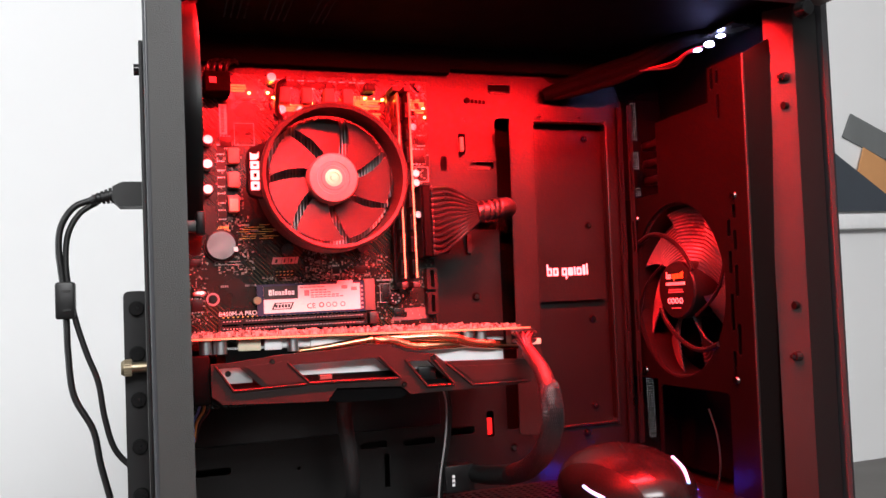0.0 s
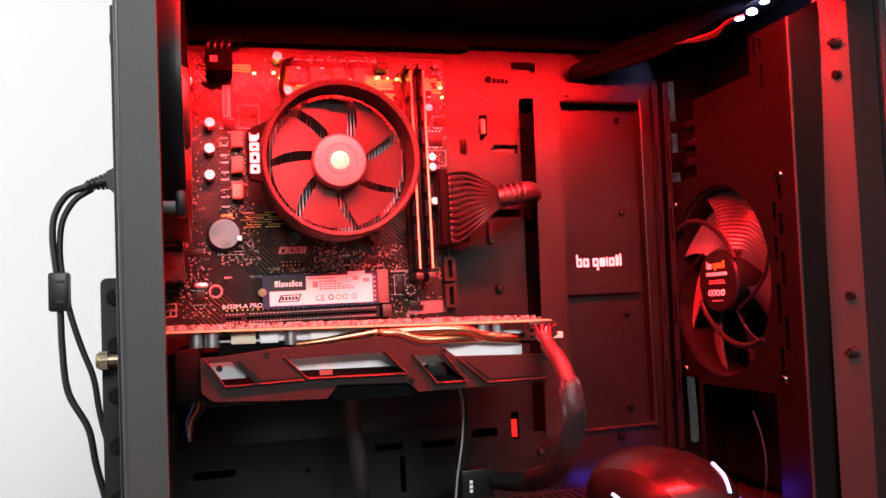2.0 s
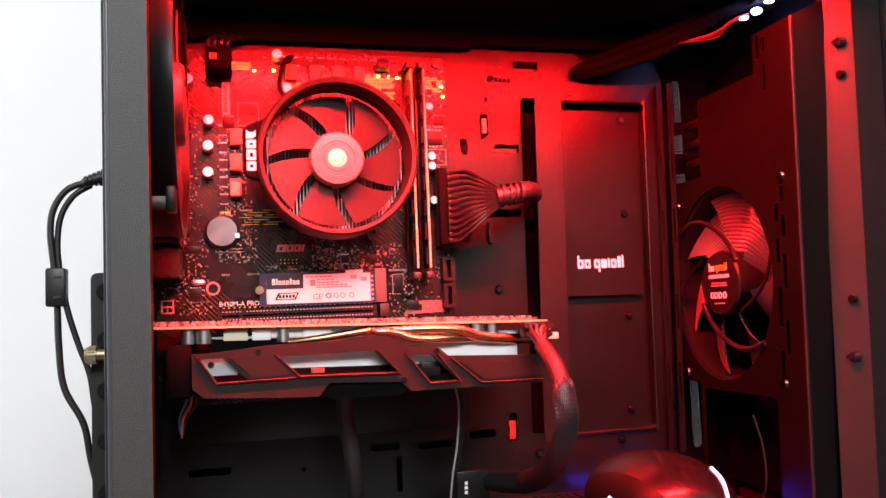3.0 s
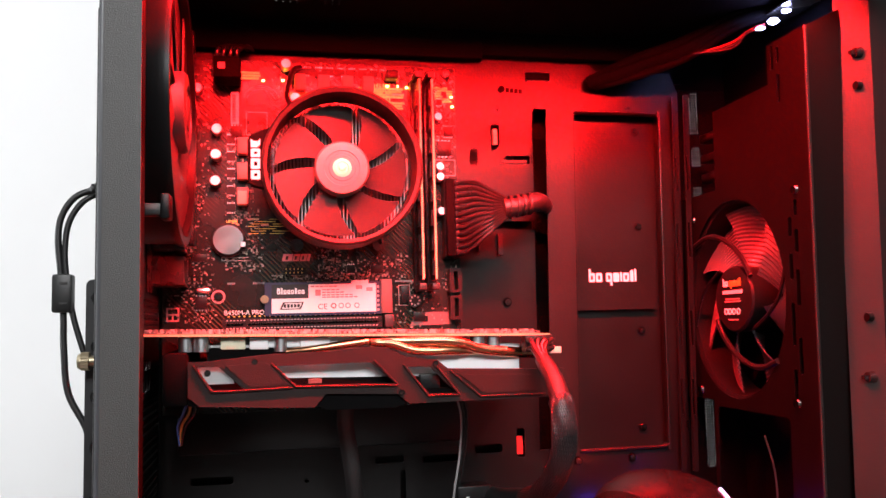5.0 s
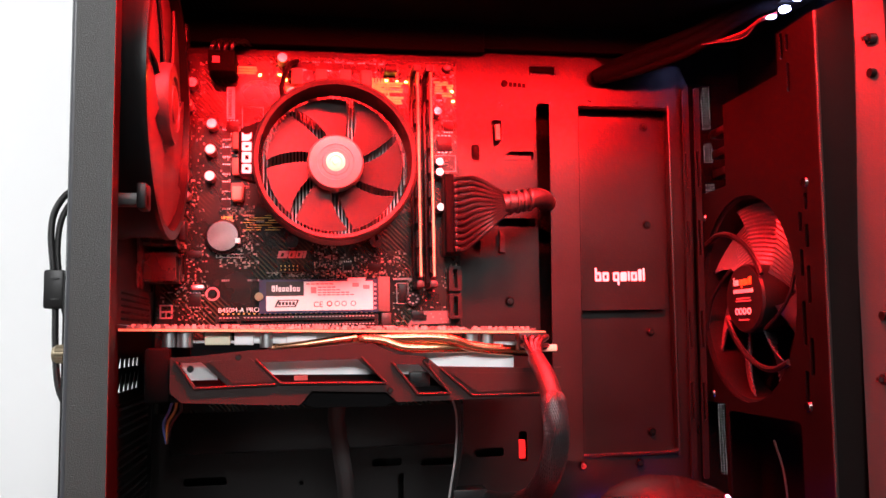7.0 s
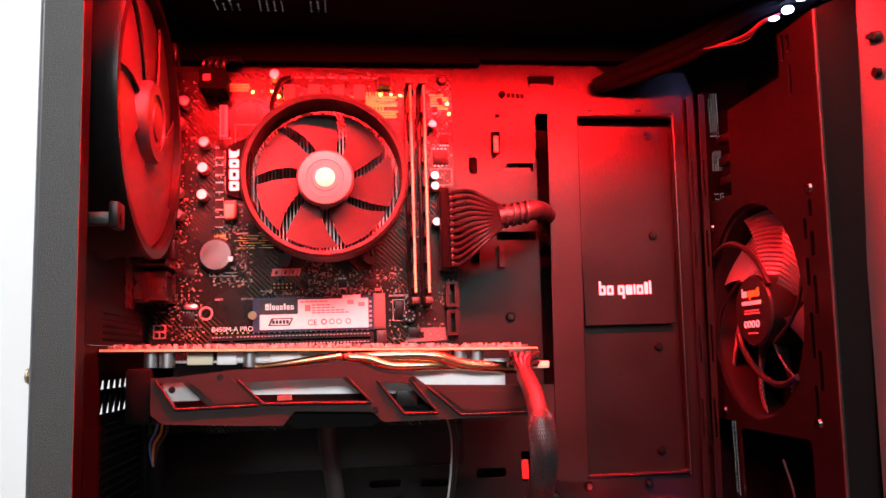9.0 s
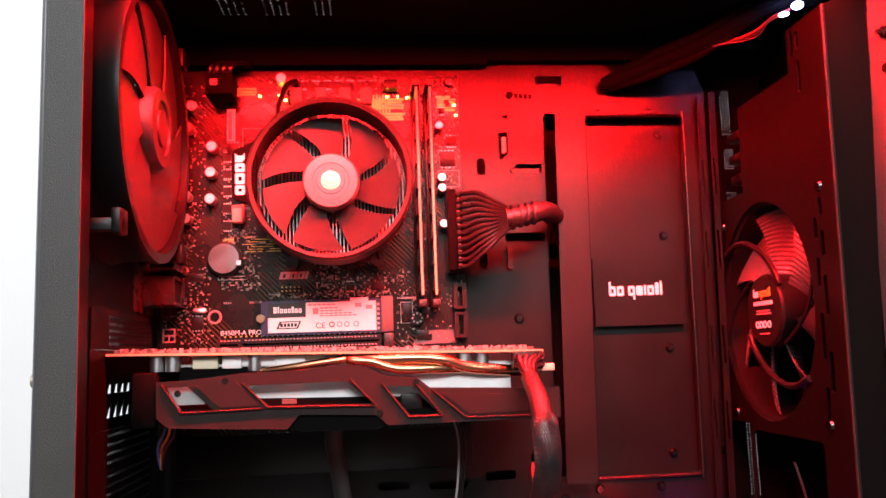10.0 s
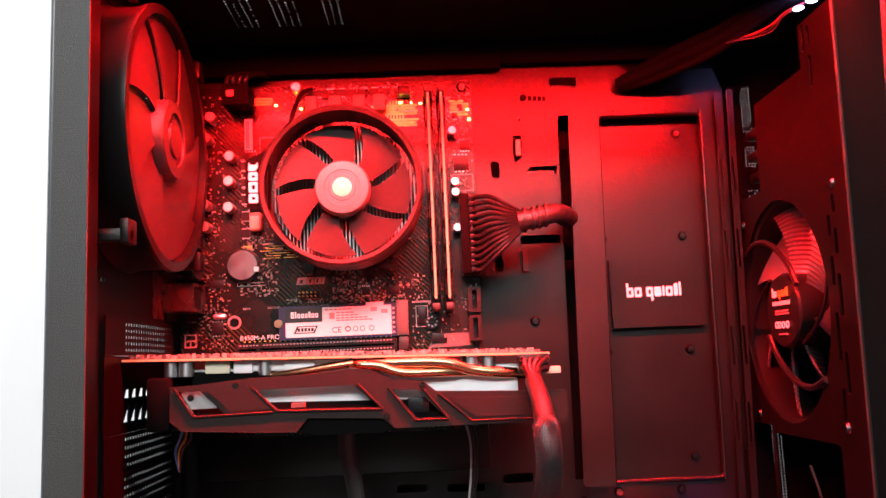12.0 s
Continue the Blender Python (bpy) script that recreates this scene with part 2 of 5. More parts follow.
def rrect(u0, v0, u1, v1, r, n=4):
    out = []
    for cx, cy, a0 in ((u1 - r, v1 - r, 0), (u0 + r, v1 - r, 90), (u0 + r, v0 + r, 180), (u1 - r, v0 + r, 270)):
        for i in range(n + 1):
            a = radians(a0 + 90 * i / n)
            out.append((cx + r * math.cos(a), cy + r * math.sin(a)))
    return out


def circle(cu, cv, r, n=24):
    return [(cu + r * math.cos(2 * math.pi * i / n), cv + r * math.sin(2 * math.pi * i / n)) for i in range(n)]


def mesh_sheet(u0, u1, v0, v1, pitch, hole, put, thick, inside=lambda u, v: True, bm=None):
    """A perforated sheet, cell by cell; cells outside the pattern stay solid."""
    bm = bm or bmesh.new()
    nu, nv = max(1, round((u1 - u0) / pitch)), max(1, round((v1 - v0) / pitch))
    du, dv = (u1 - u0) / nu, (v1 - v0) / nv
    for i in range(nu):
        for j in range(nv):
            a, b = u0 + i * du, v0 + j * dv
            c, d = a + du / 2, b + dv / 2
            o = [(a, b), (a + du, b), (a + du, b + dv), (a, b + dv)]
            ov = [bm.verts.new(put(u, v, 0)) for u, v in o]
            if not inside(c, d):
                bm.faces.new(ov)
                continue
            h = hole / 2
            q = [(c - h, d - h), (c + h, d - h), (c + h, d + h), (c - h, d + h)]
            iv = [bm.verts.new(put(u, v, 0)) for u, v in q]
            iw = [bm.verts.new(put(u, v, thick)) for u, v in q]
            for k in range(4):
                k2 = (k + 1) % 4
                bm.faces.new((ov[k], ov[k2], iv[k2], iv[k]))
                bm.faces.new((iv[k], iv[k2], iw[k2], iw[k]))
    return bm


def words(text, size, m, material, name, parent, depth=0.0002):
    cu = bpy.data.curves.new(name, "FONT")
    cu.body, cu.size, cu.extrude = text, size, depth
    tmp = new(name, cu)
    me = bpy.data.meshes.new_from_object(tmp)
    bpy.data.objects.remove(tmp)
    bpy.data.curves.remove(cu)
    me.transform(m)
    bm = bmesh.new()
    bm.from_mesh(me)
    bpy.data.meshes.remove(me)
    return part(name, bm, material, parent, smooth=False)


FACE = pose(0, 0, 0, 90, 0, 0)   # print that faces the open side


def marks(name, parent, material, y, bars, depth=0.0004, bev=0.0):
    """Plain printed bars: each x0, z0, x1, z1."""
    bm = bmesh.new()
    for x0, z0, x1, z1 in bars:
        box(bm, x0, x1, y - depth, y, z0, z1)
    return part(name, bm, material, parent, smooth=False)


def back(y):
    return lambda u, v, w: (u, y + w, v)


def lean_x(z):
    return 0.028 * (z - 0.27)


# ---- room ----
def slab(name, label, category, *a, material=WALL, holes=None):
    return tagged(part(name, B(*a), material), label, category, kind="structure")


slab("wall_north", "bright white painted room wall behind the computer", "wall", -2.1, 2.6, 0.9, 1.0, -0.77, 1.9)
# DIM walls lie out of view; their paint is darkened to hold back bounce
slab("wall_east", "unseen room wall, darkened to keep reflections low", "wall", 2.6, 2.7, -2.4, 1.0, -0.77, 1.9, material=DIM)
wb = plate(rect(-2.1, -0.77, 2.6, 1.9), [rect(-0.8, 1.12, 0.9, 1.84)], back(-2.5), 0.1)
tagged(part("wall_south", wb, DIM, smooth=False), "unseen darkened room wall with a wide window opening", "wall", kind="structure")
wb = plate(rect(-2.4, -0.77, 0.9, 1.9), [rect(-0.25, 0.1, 0.75, 1.4)], lambda u, v, w: (-2.1 + w, u, v), 0.1)
tagged(part("wall_west", wb, WALL, smooth=False), "white room wall with a large window opening", "wall", kind="structure")
slab("ceiling", "pale painted ceiling", "ceiling", -2.1, 2.7, -2.5, 1.0, 1.9, 2.0)
slab("floor", "grey room floor", "floor", -2.1, 2.7, -2.5, 1.0, -0.87, -0.77, material=FLOORM)

desk = thing("desk", (0.15, 0.0, -0.77), "unseen desk that carries the open computer, kept dark", "desk")
part("tabletop", B(-0.6, 1.0, -0.42, 0.4, -0.05, -0.02, bev=0.003), DESK, desk)
leg = part("leg", B(-0.56, -0.51, -0.38, -0.33, -0.77, -0.05), DESK, desk)
for x, y in ((0.935, -0.355), (-0.535, 0.335), (0.935, 0.335)):
    again(leg, "leg", (x, y, -0.41), desk)

art = thing("picture", (1.75, 0.9, 0.39), "framed abstract picture with grey, orange and slate stripes", "picture")
part("canvas", B(1.36, 2.1, 0.884, 0.897, 0.405, 1.0), WALL, art)
part("frame", B(1.34, 2.12, 0.87, 0.897, 0.37, 0.405, bev=0.003), WHITE, art, "white frame rail")


def stripe(material, pts, y):
    bm = plate(pts, [], back(y), 0.003)
    part("stripe", bm, material, art, smooth=False)


stripe(ARTG, [(1.435, 0.585), (1.465, 0.64), (2.0, 0.41), (1.86, 0.41)], 0.878)
stripe(ARTO, [(1.49, 0.56), (1.462, 0.49), (1.62, 0.415), (1.78, 0.415)], 0.873)
stripe(ARTB, [(1.36, 0.41), (1.36, 0.57), (1.60, 0.41)], 0.868)

# ---- computer case ----
case = thing("computer_case", (0.15, -0.08, -0.02), "black steel computer case with its side panel taken off", "computer case")
RX, SIDE, TRAY, FLOOR_Z, TOP = -0.0735, -0.185, 0.010, 0.107, 0.452

# tray behind the board, with its cut-outs
slots = [
    [(0.1565, 0.384), (0.1565, 0.364), (0.1595, 0.366), (0.163, 0.369), (0.163, 0.384)],
    rrect(0.1405, 0.354, 0.1465, 0.366, 0.002),
    [(0.163, 0.3555), (0.168, 0.3615), (0.186, 0.3615), (0.186, 0.3555)],
    rrect(0.1845, 0.4175, 0.2035, 0.4245, 0.001),
    circle(0.162, 0.395, 0.0015, 10), circle(0.246, 0.410, 0.0014, 10),
    rrect(0.140, 0.289, 0.1455, 0.300, 0.002),
    rrect(0.158, 0.3075, 0.186, 0.3135, 0.001),
    rrect(0.157, 0.288, 0.1625, 0.303, 0.001),
    rrect(0.1685, 0.146, 0.1745, 0.166, 0.0015),
    rrect(0.138, 0.150, 0.158, 0.156, 0.002), rrect(0.101, 0.146, 0.126, 0.151, 0.002),
    rrect(0.068, 0.147, 0.088, 0.152, 0.002), rrect(0.085, 0.118, 0.089, 0.142, 0.001),
    rrect(-0.052, 0.140, -0.025, 0.145, 0.002), circle(0.022, 0.139, 0.0015, 10),
    rrect(0.226, 0.3985, 0.230, 0.4000, 0.0005), rrect(0.262, 0.3985, 0.266, 0.4000, 0.0005),
]
gap = [(0.1855, 0.150), (0.1885, 0.394), (0.1903, 0.397), (0.2050, 0.397), (0.2010, 0.150)]
recess = [(u + 0.017 * (v - 0.27), v) for u, v in rrect(0.2125, 0.147, 0.287, 0.395, 0.004)]
tb = plate([(-0.072, 0.10), (0.300, 0.10), (0.306, 0.412), (0.300, 0.4275), (0.240, 0.4275), (0.234, 0.432), (-0.072, 0.434)],
           slots + [gap, recess], back(TRAY), 0.0012)
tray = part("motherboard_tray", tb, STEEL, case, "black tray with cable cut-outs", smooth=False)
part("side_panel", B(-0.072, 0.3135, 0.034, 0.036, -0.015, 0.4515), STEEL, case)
# two black sheets added where the space under the top lies in shade
part("tray_top_shade", B(-0.072, 0.3105, 0.0115, 0.0125, 0.420, 0.4515), MATTE, case)
part("front_top_shade", B(0.3107, 0.372, 0.0305, 0.0335, 0.421, 0.4515), MATTE, case)
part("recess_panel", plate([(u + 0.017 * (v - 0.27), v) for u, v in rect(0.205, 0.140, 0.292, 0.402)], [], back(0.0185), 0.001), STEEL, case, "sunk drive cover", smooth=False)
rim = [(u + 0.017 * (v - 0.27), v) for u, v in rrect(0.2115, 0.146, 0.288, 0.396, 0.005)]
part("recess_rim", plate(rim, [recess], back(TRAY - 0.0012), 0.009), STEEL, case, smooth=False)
rolled = [(0.2125, 0.1475), (0.2440, 0.1475), (0.2800, 0.1475), (0.2858, 0.1492), (0.2866, 0.156), (0.2866, 0.27), (0.2866, 0.386), (0.2850, 0.3935), (0.278, 0.3946), (0.2440, 0.3946), (0.2130, 0.3946)]
part("recess_edge", T([(u + 0.017 * (v - 0.27), TRAY - 0.0008, v) for u, v in rolled], 0.0013, seg=8), STEEL, case, "rolled edge of the drive cover")
# cable cover bar
BARST = mat("satin_bar_paint", (0.0045, 0.0036, 0.0035), 0.36, 0, 0.3, 25, 0.16, 1600, spec=0.30)
cb = bmesh.new()
plate([(u + 0.022 * (v - 0.27), v) for u, v in rrect(0.190, 0.148, 0.2105, 0.393, 0.003)], [], back(-0.0095), 0.0015, cb)
part("cable_cover_bar", cb, BARST, case, "flat bar over the cable gap", smooth=False)
part("cable_cover_flange", plate([(u + 0.022 * (v - 0.27), v) for u, v in rect(0.2090, 0.149, 0.2104, 0.391)], [], back(-0.0064), 0.0245), STEEL, case, smooth=False)
# black sheet added behind the cable gap to hold its shade
part("cable_gap_shade", plate([(u + 0.02 * (v - 0.27), v) for u, v in rect(0.178, 0.145, 0.209, 0.400)], [], back(0.030), 0.001), MATTE, case, smooth=False)
# thin black strip laid on to draw the dark line beside the bar
part("cable_cover_dark_line", plate([(u + 0.022 * (v - 0.27), v) for u, v in rect(0.2106, 0.149, 0.2114, 0.391)], [], back(-0.0080), 0.002), MATTE, case, "black strip drawn along the bar's edge", smooth=False)
# logo plate on the cover
part("badge_plate", plate([(0.2185, 0.248), (0.2815, 0.248), (0.2835, 0.2945), (0.2185, 0.2945)], [], back(0.0135), 0.004), STEEL, case, "raised badge plate", smooth=False)


def badge(u, v, h, y, parent, material, split=None, put=None):
    """Plain blocks in the rhythm of a lower-case wordmark; h is the height of the low letters."""
    w, x = h * 0.72, u
    seq = (("b", 1.45, 0), ("o", 1, 0), (" ", 0, 0), ("q", 1, -0.4), ("u", 1, 0), ("i", 1.1, 0), ("o", 1, 0), ("t", 1.3, 0), ("i", 1.45, 0))
    out = [bmesh.new(), bmesh.new()]
    for k, (c, up, low) in enumerate(seq):
        if c == " ":
            x += h * 0.35
            continue
        ww = w if c in "boqu" else w * (0.55 if c == "t" else 0.3)
        hole = [rrect(x + ww * 0.32, v + h * 0.28, x + ww * 0.68, v + h * 0.72, h * 0.05, 2)] if c in "boq" else []
        b2 = out[1 if split and k >= split else 0]
        base = put or back(y)
        body = rrect(x, v, x + ww, v + h * (up if c in "it" else 1), h * 0.14, 2)
        plate(body, hole, base, 0.0004, b2)
        if c == "b":
            plate(rect(x, v + h, x + ww * 0.32, v + h * 1.45), [], base, 0.0004, b2)
        if c == "q":
            plate(rect(x + ww * 0.68, v - h * 0.4, x + ww, v), [], base, 0.0004, b2)
        x += ww + h * 0.13
    part("wordmark", out[0], material, parent, smooth=False)
    if split:
        part("wordmark", out[1], ORANGE, parent, smooth=False)
    else:
        out[1].free()


badge(0.2290, 0.2685, 0.0066, 0.0131, case, WHITE)
# cover screws with domed heads
sb = C((0, 0.0, 0), (0, -0.0022, 0), 0.0034, 0.0022, seg=16)
cyl(sb, (0, -0.0022, 0), (0, -0.0030, 0), 0.0014, 0.0012, seg=6)
cs = part("cover_screw", sb, SCREW, case, "steel button-head screw")
cs.location = Vector((0.273, 0.0172, 0.383)) - PLACE[case]
for x, z in ((0.272, 0.310), (0.271, 0.232), (0.2685, 0.161), (0.216, 0.310), (0.216, 0.382), (0.2145, 0.232), (0.2125, 0.161), (0.2135, 0.141), (0.255, 0.141)):
    again(cs, "cover_screw", (x, 0.0172 if z > 0.15 else 0.0085, z), case)
for x, z in ((0.165, 0.255), (0.162, 0.120), (0.19, 0.136)):
    again(cs, "tray_standoff", (x, 0.0085, z), case)
# pale pieces added in cut-outs whose inside looks lit
part("slot_fill", B(0.1592, 0.1622, 0.0125, 0.0165, 0.3705, 0.3815), CREAM, case, "pale piece for the lit inside of a cut-out")
part("slot_fill", B(0.1650, 0.1845, 0.0130, 0.0160, 0.3565, 0.3590), STRIPST, case)
part("slot_fill", B(0.1870, 0.2010, 0.0130, 0.0160, 0.4185, 0.4215), STRIPST, case)
part("slot_fill", B(0.1585, 0.1620, 0.0060, 0.0096, 0.2890, 0.3040), STRIPST, case, "loose strap end")
part("slot_fill", B(0.1692, 0.1738, 0.0130, 0.0160, 0.1475, 0.1600), mat("red_plastic", (0.3, 0.02, 0.02), 0.5), case, "red plastic tab")
for k in range(4):
    part("stamped_mark", B(0.1690 + 0.0033 * k, 0.1713 + 0.0033 * k, 0.0094, 0.0099, 0.4085 - 0.0002 * k, 0.4115 - 0.0002 * k), MATTE, case)
part("stamped_mark", C((0.1655, 0.0086, 0.4105), (0.1655, 0.0099, 0.4105), 0.0024, seg=12), MATTE, case)
# embossed step of the tray below the card
part("tray_step", B(-0.060, 0.130, 0.0075, 0.0099, 0.160, 0.1975, bev=0.001), STEEL, case)
# rails below the top are coloured near-black for the shade there
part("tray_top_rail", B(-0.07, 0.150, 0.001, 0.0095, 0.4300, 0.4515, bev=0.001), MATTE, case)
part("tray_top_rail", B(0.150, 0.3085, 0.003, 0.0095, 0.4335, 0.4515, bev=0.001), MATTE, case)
# ribs between the cover and the front
for k, x in enumerate((0.2945, 0.3005)):
    part("tray_rib", plate([(u + lean_x(v), v) for u, v in rrect(x, 0.13, x + 0.0042, 0.408, 0.0015)], [rrect(x + 0.0014 + lean_x(z), z, x + 0.0030 + lean_x(z), z + 0.026, 0.0006, 2) for z in (0.17, 0.22, 0.285, 0.335)], back(0.004 - 0.006 * k), 0.0015), STEEL, case, smooth=False)

# top and its vents, near-black so the shade is in its colour
tp = mesh_sheet(-0.025, 0.0605, -0.092, -0.028, 0.0044, 0.0013, lambda u, v, w: (u, v, TOP + w), 0.0005,
                lambda u, v: ((u + 0.0253) % 0.0285) < 0.0175 and noise.noise((u * 700, v * 700, 3)) > -0.22)
for a in ((RX, 0.372, -0.176, -0.092), (RX, 0.372, -0.028, 0.034), (RX, -0.025, -0.092, -0.028), (0.0605, 0.372, -0.092, -0.028)):
    box(tp, a[0], a[1], a[2], a[3], TOP, TOP + 0.001)
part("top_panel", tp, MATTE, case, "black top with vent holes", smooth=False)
part("top_rail", B(RX, 0.352, SIDE, -0.168, 0.436, 0.462, bev=0.001), STEEL_OUT, case)
part("top_rail_lip", B(RX + 0.02, 0.33, -0.1675, -0.166, 0.446, 0.4515), STEEL, case)
part("bottom_panel", B(RX, 0.372, SIDE + 0.002, 0.034, -0.012, -0.010), STEEL, case)
ft = part("foot", C((-0.05, -0.15, -0.02), (-0.05, -0.15, -0.012), 0.012, 0.013), RUBBER, case)
for x, y in ((0.34, -0.15), (-0.05, 0.01), (0.34, 0.01)):
    again(ft, "foot", (x, y, -0.016), case)
part("bottom_rail", B(RX, 0.352, SIDE, -0.172, -0.012, 0.012, bev=0.001), STEEL_OUT, case)
# power supply cover, perforated at the front
sh = mesh_sheet(0.125, 0.215, -0.075, 0.005, 0.006, 0.0036, lambda u, v, w: (u, v, FLOOR_Z - w), 0.001)
for a in ((-0.072, 0.310, -0.168, -0.075), (-0.072, 0.125, -0.075, 0.0095), (0.215, 0.310, -0.075, 0.0095), (0.125, 0.215, 0.005, 0.0095)):
    box(sh, a[0], a[1], a[2], a[3], FLOOR_Z - 0.001, FLOOR_Z)
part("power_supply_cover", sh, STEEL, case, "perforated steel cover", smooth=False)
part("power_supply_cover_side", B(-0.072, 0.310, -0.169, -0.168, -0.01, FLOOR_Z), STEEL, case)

# rear corner post and rear sheet
part("rear_post", B(-0.0714, -0.0556, SIDE, SIDE + 0.0012, -0.012, 0.462), STEEL_OUT, case, "flat textured corner post", smooth=False)
part("rear_post_return", B(-0.0568, -0.0556, SIDE + 0.0012, SIDE + 0.012, -0.010, 0.45), REARST, case, smooth=False)
put_rear = lambda u, v, w: (RX + w, u, v)
FC, FR = (-0.093, 0.360), 0.068
DAYGAPS = [(-0.1250, 0.2790), (-0.1210, 0.2790)]  # small notches above the slots
rs = mesh_sheet(-0.161, -0.019, 0.289, 0.431, 0.0071, 0.0058, put_rear, 0.0009, lambda u, v: math.hypot(u - FC[0], v - FC[1]) < FR)
plate(rect(-0.161, -0.01, -0.109, 0.289), [rrect(-0.136, 0.280, -0.130, 0.287, 0.0015, 3)] + [rect(u, v, u + 0.0024, v + 0.0022) for u, v in DAYGAPS], put_rear, 0.0009, rs)
for u0, u1, v0, v1 in ((-0.184, -0.161, -0.01, 0.452), (-0.161, -0.019, 0.431, 0.452), (-0.019, -0.0145, 0.178, 0.452), 
                       (-0.109, -0.0145, 0.2600, 0.289), (-0.109, 0.034, -0.01, 0.105), (-0.0145, 0.034, 0.105, 0.452)):
    box(rs, RX, RX + 0.0009, u0, u1, v0, v1)
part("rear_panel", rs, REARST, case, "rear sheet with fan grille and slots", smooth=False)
# ventilated slot covers
for k in range(6):
    z1 = 0.2615 - 0.0203 * k
    if k in (1, 2):
        continue
    bm = bmesh.new()
    rows = [z1 - 0.0035 - 0.0034 * i for i in range(5)] if k == 0 else [z1 - 0.003 - 0.0045 * i for i in range(4)]
    cells = [rect(-0.0985 + 0.004 * j, z - 0.0008, -0.0985 + 0.004 * j + 0.0028, z + 0.0008) for z in rows for j in range(20)]
    plate(rect(-0.1270, z1 - 0.0202, -0.0150, z1), cells, lambda u, v, w: (-0.0700 + w, u, v), 0.0008, bm)
    part("slot_cover", bm, REARST, case, "vented slot cover", smooth=False)
# outer ledge with the slot screws
lb = plate(rrect(-0.0868, 0.03, -0.0742, 0.266, 0.003), [], back(-0.138), 0.022)
ledge = part("slot_screw_ledge", lb, LEDGEST, case, smooth=False)
hs = C((0, 0, 0), (0, -0.003, 0), 0.0042, 0.0034, seg=16)
cyl(hs, (0, -0.003, 0), (0, -0.0042, 0), 0.0012, seg=8)
h1 = part("slot_screw", hs, BLACKSCREW, case, "black pan-head screw")
h1.location = Vector((-0.0805, -0.1395, 0.257)) - PLACE[case]
for z in (0.234, 0.2105, 0.187, 0.1625, 0.138, 0.1135):
    again(h1, "slot_screw", (-0.0805, -0.1395, z), case)
th = C((-0.0830, -0.146, 0.2275), (-0.0745, -0.146, 0.2275), 0.0026, seg=18)
cyl(th, (-0.0882, -0.146, 0.2275), (-0.0868, -0.146, 0.2275), 0.0032, 0.0040, seg=18)
cyl(th, (-0.0868, -0.146, 0.2275), (-0.0830, -0.146, 0.2275), 0.0040, seg=18)
for k in range(18):
    a = k * math.pi / 9
    box(th, -0.0866, -0.0832, -0.146 + 0.0039 * math.cos(a) - 0.0004, -0.146 + 0.0039 * math.cos(a) + 0.0004, 0.2275 + 0.0039 * math.sin(a) - 0.0004, 0.2275 + 0.0039 * math.sin(a) + 0.0004)
part("thumb_screw", th, mat("worn_brass_screw", (0.30, 0.25, 0.17), 0.38, 1, 0.3, 300), case, "worn knurled thumb screw")
th = C((-0.0785, -0.150, 0.3785), (-0.0740, -0.150, 0.3785), 0.003, seg=14)
part("thumb_screw", th, BLACKSCREW, case)
part("rear_ridge", B(-0.0757, -0.0736, -0.176, -0.150, 0.03, 0.386, bev=0.0008), LEDGEST, case)
# pale bluish fold: the highlight along the rear edge is in its colour
part("rear_edge_fold", T([(-0.0722, SIDE + 0.0016, z) for z in (-0.010, 0.15, 0.30, 0.46)], 0.0014, seg=10), mat("fold_highlight", (0.05, 0.052, 0.058), 0.32, 0, 0.2, 60, 0.1, 1200, spec=0.5), case, "rounded rear edge with its highlight painted in")
# front: fan plate, folded edge, inner face, flange and outer panel
PY = -0.134


def put_front(x):
    return lambda u, v, w: (x + w, u - 0.036 * (v - 0.27), v)


fcy, fcz, FSQ = -0.048, 0.2525, 0.87
fslots = [rrect(u, z, u + 0.0035, z + l, 0.0015, 3) for u, z, l in (
    (-0.1035, 0.394, 0.016), (-0.1095, 0.397, 0.010), (-0.1095, 0.372, 0.018), (-0.1210, 0.300, 0.010), (-0.1150, 0.288, 0.012),
    (-0.1210, 0.278, 0.014), (-0.1150, 0.262, 0.016), (-0.1210, 0.246, 0.022), (-0.1150, 0.222, 0.026), (-0.1210, 0.205, 0.022), (-0.1150, 0.188, 0.02))]
fo = [(-0.018, 0.10), (PY, 0.10), (PY, 0.411), (-0.097, 0.411), (-0.097, 0.386), (-0.060, 0.386), (-0.030, 0.386), (-0.030, 0.33), (0.018, 0.33), (0.018, 0.182), (-0.018, 0.182)]
# plate colour is darker and duller than STEEL, so it holds the shade
part("front_fan_plate", plate(fo, [[(fcy + (u - fcy) * FSQ, v) for u, v in circle(fcy, fcz, 0.0675, 40)], rrect(-0.106, 0.104, -0.022, 0.178, 0.004)] + fslots, put_front(0.3085), 0.0012), mat("dimmed_fan_plate", (0.0022, 0.0021, 0.0021), 0.32, 0, 0.3, 30, 0.25, 1500, spec=0.11), case, "slotted fan plate", smooth=False)
# lighter steel draws the highlight line along the plate's edge
part("front_plate_fold", T([(0.3092, PY - 0.0004 - 0.036 * (z - 0.27), z) for z in (0.10, 0.2, 0.3, 0.411)], 0.0011, seg=8), STRIPST, case, "rounded plate edge in lighter steel for its highlight")
# stub bars of the drive cage beside the plate
for z in (0.372, 0.357, 0.343):
    part("cage_bar", B(0.313, 0.330, -0.046, -0.006, z - 0.003, z + 0.003, bev=0.001), STEEL, case)
